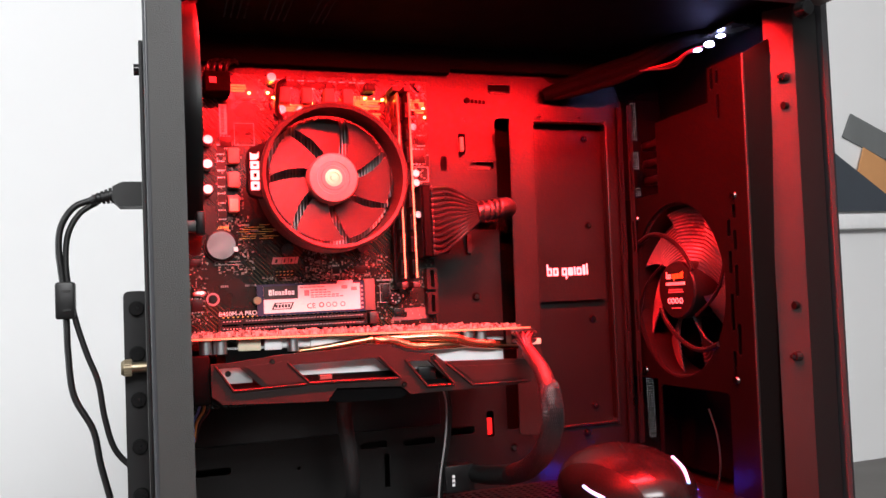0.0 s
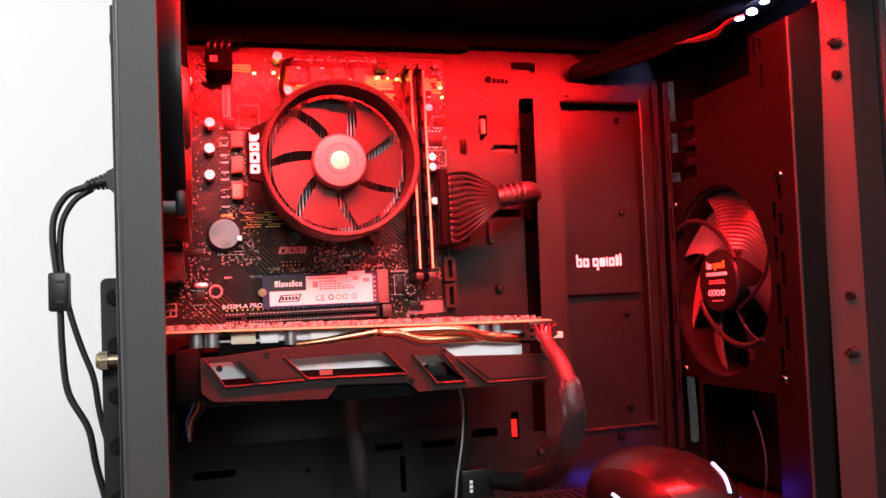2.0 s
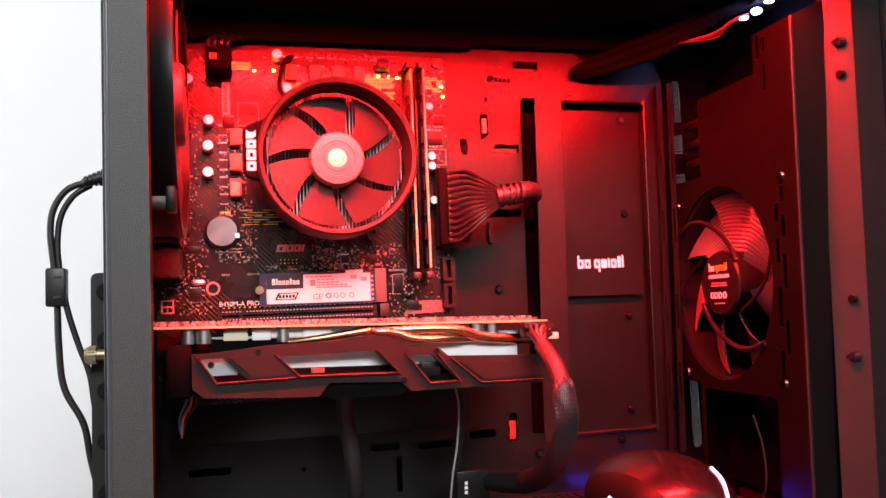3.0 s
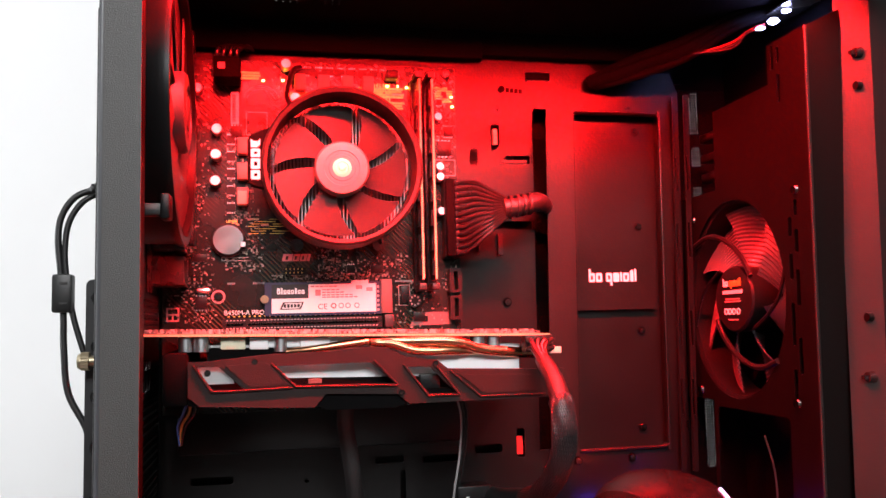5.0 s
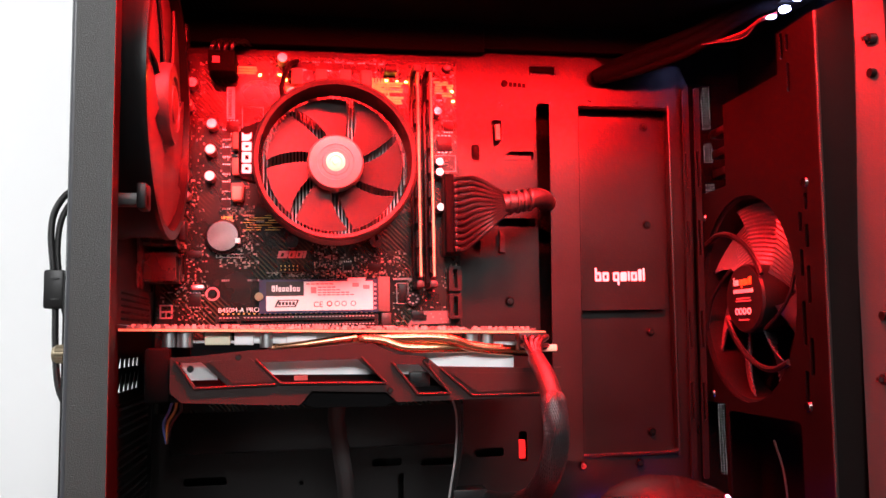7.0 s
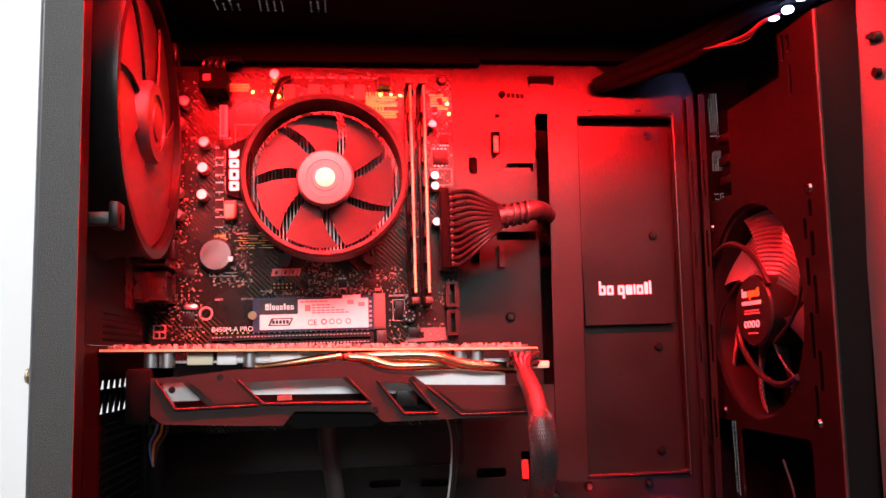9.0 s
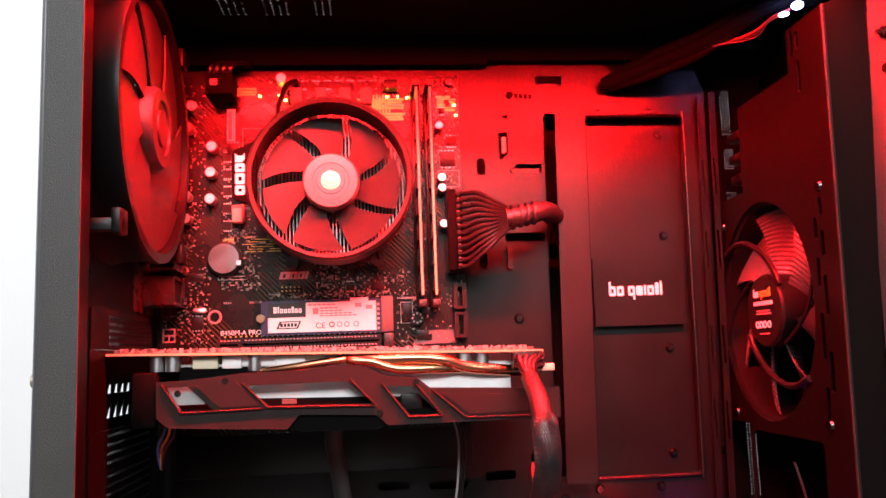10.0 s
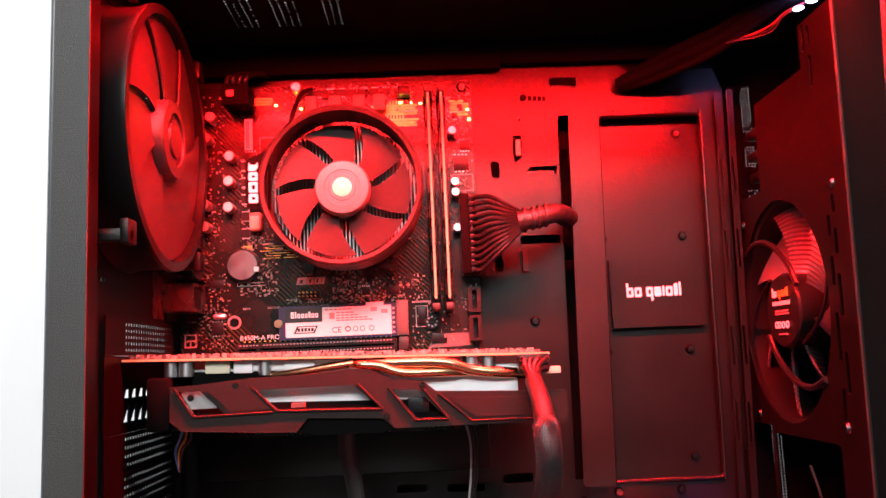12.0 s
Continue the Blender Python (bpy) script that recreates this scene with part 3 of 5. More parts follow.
# case steel with its reflection cut, so the return stays in shade
part("front_return", plate([(0.3099, 0.10), (0.3340, 0.10), (0.3380, 0.425), (0.3099, 0.411)], [], lambda u, v, w: (u, PY - 0.036 * (v - 0.27) + 0.22 * (u - 0.3099) + w, v), 0.001), mat("dimmed_return_steel", (0.0045, 0.0038, 0.0038), 0.5, 0, 0.2, 40, 0.3, 1600, spec=0.08), case, smooth=False)
part("front_inner_strip", plate([(0.0, -0.01), (1.0, -0.01), (1.0, 0.445), (0.0, 0.445)], [], lambda u, v, w: (0.3330 + 0.0132 * u + lean_x(v) + w, -0.1290 - 0.0145 * u + w, v), 0.001), STRIPST, case, "narrow inner strip", smooth=False)
part("front_flange", plate([(0.3463, -0.01), (0.3665, -0.01), (0.3665, 0.452), (0.3463, 0.452)], [], lambda u, v, w: (u + lean_x(v), -0.1435 + w, v), 0.0012), mat("front_flange_paint", (0.007, 0.007, 0.0073), 0.6, 0, 0.2, 40, 0.2, 1800, spec=0.12), case, smooth=False)
gr = plate([(0.3665, -0.012), (0.3700, -0.012), (0.3700, 0.455), (0.3665, 0.455)], [], lambda u, v, w: (u + lean_x(v), -0.139 + w, v), 0.01)
part("front_groove", gr, MATTE, case, smooth=False)
fp = bmesh.new()
prof = [(0.3700, -0.1405), (0.3712, -0.1440), (0.3740, -0.1450), (0.3770, -0.1435), (0.3800, -0.137), (0.386, -0.10), (0.389, -0.05), (0.386, 0.005), (0.380, 0.0335), (0.3700, 0.0335)]
lower = [fp.verts.new((x + lean_x(-0.012), y, -0.012)) for x, y in prof]
upper = [fp.verts.new((x + lean_x(0.458), y, 0.458)) for x, y in prof]
n = len(prof)
for i in range(n):
    fp.faces.new((lower[i], lower[(i + 1) % n], upper[(i + 1) % n], upper[i]))
fp.faces.new(lower[::-1])
fp.faces.new(upper)
part("front_panel", fp, RIDGED, case, "curved textured front panel", smooth=False)
# side vent of the front through which daylight shows
vent = mesh_sheet(0.3105, 0.372, 0.11, 0.4215, 0.0020, 0.0007, back(0.031), 0.0005, lambda u, v: 0.3262 < u < 0.3352 and noise.noise((u * 900, v * 900, 0)) > -0.25 and (v > 0.385 or 0.360 < v < 0.3756 or 0.336 < v < 0.3435 or 0.294 < v < 0.319 or 0.125 < v < 0.19))
part("front_vent", vent, MATTE, case, "perforated side vent", smooth=False)
# added sheet that blocks the bright wall below the vent
part("lower_side_blocker", B(0.3000, 0.3720, 0.0312, 0.0322, -0.010, 0.111), MATTE, case)
# added plate that hides the lit inside of the front panel
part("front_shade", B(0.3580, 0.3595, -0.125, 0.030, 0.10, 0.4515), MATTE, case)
# clips and holes on the inner strip
cl = C((0, -0.0, 0), (-0.004, 0, 0), 0.0036, 0.0030, seg=12)
box(cl, -0.007, 0, -0.0012, 0.0012, -0.0012, 0.0012)
clip = part("panel_clip", cl, BLACKSCREW, case, "black panel clip")
clip.location = Vector((0.3392 + lean_x(0.396), -0.1385, 0.396)) - PLACE[case]
again(clip, "panel_clip", (0.3385 + lean_x(0.2035), -0.1375, 0.2035), case)
rv = C((0, 0, 0), (-0.003, 0, 0), 0.0026, seg=12)
riv = part("panel_rivet", rv, STEEL, case)
riv.location = Vector((0.3402 + lean_x(0.376), -0.1385, 0.376)) - PLACE[case]
again(riv, "panel_rivet", (0.3402 + lean_x(0.238), -0.1385, 0.238), case)
part("corner_screw", C((0.318, -0.1855, 0.4245), (0.318, -0.1925, 0.4245), 0.0055, 0.0045, seg=18), BLACKSCREW, case)

# ---- red light strip under the top rail ----
strip = thing("led_strip", (0.08, -0.158, 0.4515), "thin red light strip stuck below the top rail", "light strip")
part("tape", B(-0.075, 0.325, -0.163, -0.153, 0.4505, 0.4518), MATTE, strip)
for i in range(20):
    part("diode", B(-0.07 + 0.0195 * i, -0.066 + 0.0195 * i, -0.160, -0.156, 0.4494, 0.4505), REDGLOW, strip)

# ---- fans ----


def blade(bm, put, r0, r1, a0, span, rise, c0, thick=0.0012, nr=6, na=7, ridge=0.0, sweep=0.0):
    """One curved blade from radius r0 to r1 with its own thickness; ridge gives it ribs along its arc."""
    top, low = [], []
    for i in range(nr + 1):
        r = r0 + (r1 - r0) * i / nr
        ra, rb = [], []
        for j in range(na + 1):
            f = j / na
            a = a0 + span * (f - 0.5) * (0.75 + 0.25 * i / nr) + sweep * i / nr
            c = c0 + rise * (f - 0.5) + (ridge if i % 2 else 0.0)
            ra.append(bm.verts.new(put(r * math.cos(a), r * math.sin(a), c)))
            rb.append(bm.verts.new(put(r * math.cos(a), r * math.sin(a), c - thick)))
        top.append(ra)
        low.append(rb)
    for g, flip in ((top, False), (low, True)):
        for i in range(nr):
            for j in range(na):
                f = (g[i][j], g[i + 1][j], g[i + 1][j + 1], g[i][j + 1])
                bm.faces.new(f[::-1] if flip else f)
    for i in range(nr):
        for j in (0, na):
            bm.faces.new((top[i][j], top[i + 1][j], low[i + 1][j], low[i][j]))
    for j in range(na):
        for i in (0, nr):
            bm.faces.new((top[i][j], top[i][j + 1], low[i][j + 1], low[i][j]))


def lathe(put, prof, seg=64, bm=None):
    """A body turned round the fan's axis: prof is a closed list of radius, height."""
    bm = bm or bmesh.new()
    rings = [[bm.verts.new(put(r * math.cos(a), r * math.sin(a), c)) for a in [2 * math.pi * k / seg for k in range(seg)]] for r, c in prof]
    for i in range(len(prof)):
        a, b = rings[i], rings[(i + 1) % len(prof)]
        for k in range(seg):
            bm.faces.new((a[k], a[(k + 1) % seg], b[(k + 1) % seg], b[k]))
    return bm


def dome(put, prof, seg=40):
    """A turned body that is closed on its axis at both ends."""
    bm = bmesh.new()
    rings = [[bm.verts.new(put(r * math.cos(a), r * math.sin(a), c)) for a in [2 * math.pi * k / seg for k in range(seg)]] for r, c in prof]
    for a, b in zip(rings, rings[1:]):
        for k in range(seg):
            bm.faces.new((a[k], a[(k + 1) % seg], b[(k + 1) % seg], b[k]))
    bm.faces.new(rings[0][::-1])
    bm.faces.new(rings[-1])
    return bm


# rear exhaust fan
RFX = -0.0462
rear_fan = thing("exhaust_fan", (RFX - 0.013, FC[0], FC[1]), "black exhaust fan lit red on the rear sheet", "case fan")
pr = lambda a, b, c: (RFX + c, FC[0] + a, FC[1] + b)
part("frame_ring", lathe(pr, [(0.0685, 0.0), (0.0735, 0.0), (0.0738, -0.003), (0.0722, -0.006), (0.0722, -0.022), (0.0735, -0.0262), (0.0685, -0.0262)]), FANPL, rear_fan)
for sa, sb_ in ((1, 1), (1, -1), (-1, 1), (-1, -1)):
    for c0, c1 in ((-0.0045, 0.0), (-0.0262, -0.0215)):
        bm = bmesh.new()
        box(bm, -0.006, 0.006, -0.006, 0.006, c0, c1, bev=0.001)
        for v in bm.verts:
            a, b, c = v.co
            v.co = Vector(pr(a + 0.0615 * sa, b + 0.0615 * sb_, c))
        part("mount_corner", bm, FANPL, rear_fan)
    part("rubber_pad", B(RFX - 0.0262, RFX, FC[0] + 0.063 * sa - 0.003, FC[0] + 0.063 * sa + 0.003, FC[1] + 0.063 * sb_ - 0.003, FC[1] + 0.063 * sb_ + 0.003, bev=0.001), RUBBER, rear_fan)
part("hub", dome(pr, [(0.0225, -0.020), (0.0225, -0.0005), (0.0210, 0.0015), (0.0150, 0.0022), (0.0143, 0.0008), (0.0105, 0.0006), (0.0098, 0.0020), (0.0030, 0.0024)]), FANIN, rear_fan)
for k in range(7):
    bm = bmesh.new()
    blade(bm, pr, 0.0215, 0.0672, 2 * math.pi * k / 7 + 0.35, 1.20, 0.0030, -0.0045, nr=8, na=10, sweep=0.25)
    part("blade", bm, FANIN, rear_fan)
for k in range(4):
    a = math.pi / 4 + k * math.pi / 2
    part("strut", T([pr(0.02 * math.cos(a), 0.02 * math.sin(a), -0.0245), pr(0.045 * math.cos(a + 0.2), 0.045 * math.sin(a + 0.2), -0.0245), pr(0.070 * math.cos(a + 0.3), 0.070 * math.sin(a + 0.3), -0.0245)], 0.0018, seg=6), FANPL, rear_fan)

# front intake fan, its struts and label towards the room inside
mat_ribbed = mat("ribbed_blade_plastic", (0.045, 0.047, 0.055), 0.34, 0, 0.15, 30, spec=0.6)
front_fan = thing("intake_fan", (0.322, fcy, fcz), "black intake fan with ribbed blades and a printed hub", "case fan")
pf = lambda a, b, c: (0.3115 - c, fcy - 0.036 * b + a * FSQ, fcz + b)
part("frame_ring", lathe(pf, [(0.0655, 0.0), (0.0690, 0.0015), (0.0705, 0.0), (0.0705, -0.024), (0.0655, -0.024)]), FANPL, front_fan)
pfh = lambda a, b, c: pf(a * 1.2, b, c)
part("hub", dome(pfh, [(0.0215, -0.020), (0.0225, -0.004), (0.0225, 0.002), (0.0212, 0.0035)]), FANPL, front_fan)
for k in range(7):
    bm = bmesh.new()
    blade(bm, pf, 0.0215, 0.0642, 2 * math.pi * k / 7 + 1.02, 0.80, -0.016, -0.0130, nr=30, na=6, ridge=0.0011, sweep=-0.3)
    part("blade", bm, mat_ribbed, front_fan, "ribbed grey-black blade")
for k, a in enumerate((0.0, math.pi)):
    pts = [pf(0.0665 * r * math.cos(a + radians(d)), 0.0665 * r * math.sin(a + radians(d)), 0.0034) for r, d in ((1.03, 36), (0.88, 50), (0.72, 66), (0.55, 90), (0.45, 122), (0.43, 150))]
    part("strut", T(pts, 0.0021, seg=8, taper=0.0017), FANPL, front_fan)
for a in (1.45, 1.45 + math.pi):
    pts = [pf(0.0665 * r * math.cos(a + radians(d)), 0.0665 * r * math.sin(a + radians(d)), 0.0010) for r, d in ((1.02, 80), (0.84, 96), (0.64, 112), (0.46, 138))]
    part("strut", T(pts, 0.0013, seg=6), FANPL, front_fan)
lab = lambda u, v, w: pf(-u * 1.15, v, 0.0042 - w)
badge(-0.0115, 0.0085, 0.0038, 0, front_fan, WHITE, split=3, put=lab)
for v, h, w0 in ((0.0035, 0.0024, 0.0120), (-0.0005, 0.0009, 0.0085), (-0.0022, 0.0009, 0.0095), (-0.0145, 0.0008, 0.006)):
    part("printed_line", plate(rect(-w0, v, w0, v + h), [], lab, 0.0004), WHITE if h > 0.002 else PINK, front_fan, smooth=False)
for u in (-0.0105, -0.0060, -0.0010, 0.0045):
    part("approval_mark", plate(circle(u + 0.002, -0.0085, 0.0023, 10), [circle(u + 0.0022, -0.0085, 0.0014, 8)], lab, 0.0004), WHITE, front_fan, smooth=False)
fs = C((0, 0, 0), (-0.002, 0, 0), 0.0035, 0.0026, seg=12)
first = part("fan_screw", fs, SCREW, front_fan)
first.location = Vector((0.3080, -0.1215, 0.3155)) - PLACE[front_fan]
for y, z in ((-0.1110, 0.1875), (0.001, 0.3125), (0.0015, 0.188)):
    again(first, "fan_screw", (0.3080, y, z), front_fan)

# ---- motherboard ----
mb = thing("motherboard", (0.03, 0.0, 0.304), "black circuit board screwed to the tray, lit red", "motherboard")
part("circuit_board", B(-0.069, 0.1285, 0.0, 0.0016, 0.187, 0.4215), PCB, mb)
for x, z in ((-0.034, 0.262), (-0.034, 0.4165), (0.122, 0.4165), (0.122, 0.262), (-0.034, 0.20), (0.122, 0.20)):
    part("standoff", C((x, 0.0005, z), (x, 0.0098, z), 0.003, seg=6), GOLD, mb)
    bm = C((x, -0.0022, z), (x, -0.0001, z), 0.0022, 0.0034, seg=16)
    part("board_screw", bm, SCREW, mb)


def capacitor(x, z, r=0.0036, h=0.0105):
    bm = lathe(lambda a, b, c: (x + a, -c, z + b), [(r * 0.2, 0.0003), (r, 0.0003), (r, h * 0.13), (r * 0.9, h * 0.17), (r * 0.9, h * 0.22), (r, h * 0.26), (r, h * 0.93), (r * 0.9, h), (r * 0.2, h)], seg=20)
    can = part("capacitor", bm, CAPBODY, mb, "aluminium capacitor")
    part("top", C((x, -h - 0.0001, z), (x, -h + 0.0006, z), r * 0.86, seg=18), CAPTOP, can)


for x, z in ((-0.0345, 0.372), (-0.0352, 0.355), (-0.0355, 0.3375), (-0.051, 0.340), (-0.051, 0.325), (0.0105, 0.4175), (0.114, 0.384), (0.1145, 0.349), (0.1145, 0.342), (0.1148, 0.318),
             (-0.050, 0.385), (-0.047, 0.399), (0.0165, 0.3945), (0.030, 0.394)):
    capacitor(x, z, 0.0034 if x < 0.1 else 0.0028, 0.0095)
for x, z in ((-0.0175, 0.3615), (-0.0178, 0.3445), (-0.0182, 0.328), (0.020, 0.406), (0.036, 0.406), (0.052, 0.406), (0.066, 0.406)):
    ck = part("choke", B(x - 0.0038, x + 0.0038, -0.0075, 0, z - 0.0055, z + 0.0055, bev=0.0008), CHOKE, mb, "square ferrite choke")
part("fan_plug", B(-0.0215, -0.0155, -0.009, 0, 0.322, 0.331, bev=0.0005), CREAM, mb, "cream fan plug")
for i in range(8):
    x = 0.010 + i * 0.0082
    part("power_chip", B(x, x + 0.0052, -0.0013, 0, 0.4120, 0.4175), CHIP, mb)
for i in range(5):
    part("power_chip", B(-0.0285, -0.0230, -0.0013, 0, 0.318 + 0.0115 * i, 0.3235 + 0.0115 * i), CHIP, mb)
for x0, z0, w, h in ((0.1145, 0.358, 0.010, 0.0105), (0.050, 0.2765, 0.0055, 0.0055), (0.066, 0.276, 0.009, 0.0055), (-0.0485, 0.254, 0.0075, 0.0085), (0.0865, 0.2555, 0.0055, 0.0115),
                     (-0.026, 0.368, 0.008, 0.008), (-0.058, 0.372, 0.007, 0.007), (0.095, 0.243, 0.008, 0.006), (-0.050, 0.285, 0.009, 0.005), (0.1145, 0.3945, 0.004, 0.004), (0.1190, 0.372, 0.007, 0.007)):
    part("chip", B(x0, x0 + w, -0.0014, 0, z0, z0 + h, bev=0.0002), CHIP, mb)
part("code_sticker", B(-0.0258, -0.0207, -0.0010, -0.0002, 0.3775, 0.3990), LABEL, mb, "white barcode sticker")
marks("barcode", mb, BLACKPRINT, -0.0012, [(-0.0248, 0.379 + 0.0011 * i, -0.0226, 0.3795 + 0.0011 * i) for i in range(17)], 0.0002)
# coin cell in its holder
hold = part("battery_holder", lathe(lambda a, b, c: (-0.0275 + a, -c, 0.299 + b), [(0.0085, 0.0), (0.0113, 0.0), (0.0113, 0.0035), (0.0104, 0.0040), (0.0085, 0.0040)], seg=36), CHIP, mb)
cell = part("coin_cell", C((-0.0275, -0.0018, 0.299), (-0.0275, -0.0056, 0.299), 0.0100, 0.0096, seg=40), CHROME, mb, "shiny coin battery")
part("clip", B(-0.0195, -0.0165, -0.0065, 0, 0.2945, 0.2975), ALU, hold)
# printing
words("B450M-A PRO", 0.0043, Matrix.Translation((-0.0305, -0.0003, 0.2500)) @ FACE, WHITE, "model_print", mb)
for i in range(4):
    x = 0.0068 + i * 0.0048
    w = (0.0065, 0.0044, 0.0044, 0.0018)[i]
    x += (0, 0.002, 0.002, 0.002)[i]
    sl = 0.0012
    part("logo_block", plate([(x, 0.2850), (x + w, 0.2850), (x + w + sl, 0.2898), (x + sl, 0.2898)], [[(x + w * 0.35, 0.2850 + 0.0010), (x + w * 0.62, 0.2860), (x + w * 0.62 + 0.0006, 0.2884), (x + w * 0.35 + 0.0006, 0.2884)]] if i < 3 else [], back(-0.0005), 0.0003), PINK, mb, smooth=False)
rnd = random.Random(5)
for zz, n_ in ((0.3125, 5), (0.2700, 7), (0.4005, 6), (0.3085, 4)):
    for k in range(n_):
        x = rnd.uniform(-0.03, 0.1)
        marks("silk_print", mb, GREYPRINT, -0.0002, [(x + 0.0013 * i, zz, x + 0.0013 * i + 0.0009, zz + 0.0013) for i in range(rnd.randint(3, 6))], 0.0002)
part("code_square", plate(rect(-0.0665, 0.2465, -0.0585, 0.2555), [rect(-0.0655, 0.2475, -0.0630, 0.2505), rect(-0.0620, 0.2475, -0.0595, 0.2505), rect(-0.0655, 0.2515, -0.0595, 0.2545)], back(-0.0005), 0.0003), PINK, mb, smooth=False)
part("buzzer", C((0.0955, 0, 0.257), (0.0955, -0.0045, 0.257), 0.0047, 0.0045, seg=24), CHIP, mb)
for k in range(8):
    a = k * math.pi / 4
    part("buzzer_pin", B(0.0955 + 0.0031 * math.cos(a) - 0.0006, 0.0955 + 0.0031 * math.cos(a) + 0.0006, -0.0051, -0.0045, 0.257 + 0.0031 * math.sin(a) - 0.0006, 0.257 + 0.0031 * math.sin(a) + 0.0006), GREYPRINT, mb)
part("crystal", B(-0.0475, -0.0385, -0.004, 0, 0.2642, 0.2680, bev=0.0018), CAPTOP, mb)
part("mount_ring", C((-0.034, -0.0004, 0.262), (-0.034, 0.0, 0.262), 0.0045, seg=24), PINK, mb)
# headers and ports
part("pin_header", B(0.008, 0.0225, -0.0025, 0, 0.2755, 0.2805), CHIP, mb)
for i in range(5):
    for j in range(2):
        part("pin", B(0.0092 + 0.0026 * i, 0.0098 + 0.0026 * i, -0.0085, -0.0025, 0.2766 + 0.0024 * j, 0.2772 + 0.0024 * j), GOLD, mb)
part("fan_header", B(0.0785, 0.0870, -0.0085, 0, 0.4105, 0.4165, bev=0.0005), CHIP, mb)
for z in (0.262, 0.2435):
    bm = plate(rrect(0.1195, z, 0.1280, z + 0.0165, 0.001), [rect(0.1222, z + 0.002, 0.1252, z + 0.0145)], back(-0.008), 0.008)
    part("drive_port", bm, CHIP, mb, smooth=False)
bm = plate(rrect(0.1165, 0.2855, 0.1275, 0.3400, 0.0008), [rect(0.1180 + 0.0046 * i, 0.2868 + 0.0043 * j, 0.1214 + 0.0046 * i, 0.2899 + 0.0043 * j) for i in range(2) for j in range(12)], back(-0.0115), 0.0115)
part("power_socket", bm, CHIP, mb, "long black power socket", smooth=False)
bm = plate(rrect(-0.0310, 0.2395, 0.0720, 0.2475, 0.0008), [rect(-0.0290, 0.2428, -0.018, 0.2442), rect(-0.0155, 0.2428, 0.070, 0.2442)], back(-0.0105), 0.0105)
part("card_slot", bm, CHIP, mb, "long black expansion slot", smooth=False)
for i in range(30):
    part("slot_pin", B(-0.0280 + 0.0033 * i, -0.0268 + 0.0033 * i, -0.0006, 0.0, 0.2485, 0.2494), GOLD, mb)
for i in range(46):
    if i != 6:
        for z in (0.2408, 0.2458):
            part("slot_contact", B(-0.0285 + 0.00214 * i, -0.0273 + 0.00214 * i, -0.0109, -0.0103, z, z + 0.0007), GREYPRINT, mb)
part("slot_latch", B(0.0735, 0.0800, -0.0125, 0, 0.2395, 0.2480, bev=0.0008), TAPE, mb)
part("drive_socket", B(0.0722, 0.0800, -0.0050, 0, 0.2490, 0.2720, bev=0.0004), mat("tan_socket_plastic", (0.09, 0.07, 0.065), 0.5), mb)
part("silk_panel", plate([(0.0920, 0.2400), (0.1215, 0.2405), (0.1215, 0.2490), (0.0985, 0.2490)], [rect(0.1000, 0.2425, 0.1050, 0.2470)], back(-0.0004), 0.0003), mat("pale_board_print", (0.10, 0.08, 0.08), 0.5), mb, smooth=False)
# metal ports at the rear edge
for z0, z1, y in ((0.290, 0.305, -0.017), (0.2685, 0.2865, -0.016), (0.310, 0.322, -0.014), (0.3255, 0.340, -0.012), (0.345, 0.362, -0.014)):
    bm = plate(rrect(y - 0.013, z0, -0.0003, z1, 0.001), [rect(y - 0.0105, z0 + 0.002, -0.004, z1 - 0.002)], lambda u, v, w: (-0.0715 + w, u, v), 0.0185)
    part("port_shell", bm, NICKEL, mb, "plated port housing", smooth=False)
    part("port_core", B(-0.0700, -0.0545, y - 0.0100, -0.005, z0 + 0.003, z1 - 0.003), CHIP, mb)
bm = plate(rect(-0.047, 0.264, 0.008, 0.420), [rect(-0.0295, z, -0.004, z + 0.012) for z in (0.270, 0.2915, 0.311, 0.327, 0.348)], lambda u, v, w: (-0.0722 + w, u, v), 0.0004)
part("port_shield", bm, NICKEL, mb, "thin steel port shield", smooth=False)

# many tiny soldered parts
rnd = random.Random(11)


def scatter(bm, n, x0, x1, z0, z1, smin=0.0005, smax=0.0019, hmax=0.0011):
    step = 0.0011
    for _ in range(int(n * 3.6)):
        x = round(rnd.uniform(x0, x1) / step) * step
        z = round(rnd.uniform(z0, z1) / step) * step
        a, b = rnd.uniform(smin, smax), rnd.uniform(smin, smax * 0.6)
        if rnd.random() < 0.5:
            a, b = b, a
        box(bm, x, x + a, -rnd.uniform(0.0003, hmax), 0.0, z, z + b)


sm = bmesh.new()
for a in ((70, -0.066, -0.040, 0.30, 0.415), (60, -0.030, -0.006, 0.277, 0.318), (40, 0.040, 0.092, 0.272, 0.288), (40, 0.110, 0.127, 0.345, 0.412), (30, 0.082, 0.118, 0.238, 0.275),
          (55, -0.066, -0.036, 0.245, 0.295), (40, 0.0, 0.075, 0.272, 0.276), (45, 0.0, 0.09, 0.400, 0.421), (20, 0.118, 0.127, 0.27, 0.345), (40, -0.03, -0.012, 0.312, 0.372), (30, 0.03, 0.045, 0.278, 0.295)):
    scatter(sm, *a)
ob = part("soldered_part", sm, SMD, mb, "tiny soldered resistors and capacitors", smooth=False)
ob["kind"] = "stuff"
tr = bmesh.new()
for k in range(14):
    z = 0.3035 + 0.0016 * (k % 7)
    x0 = -0.015 + 0.002 * (k % 3) + (0.0 if k < 7 else 0.012)
    box(tr, x0, x0 + rnd.uniform(0.006, 0.012), -0.00025, 0, z, z + 0.0004)
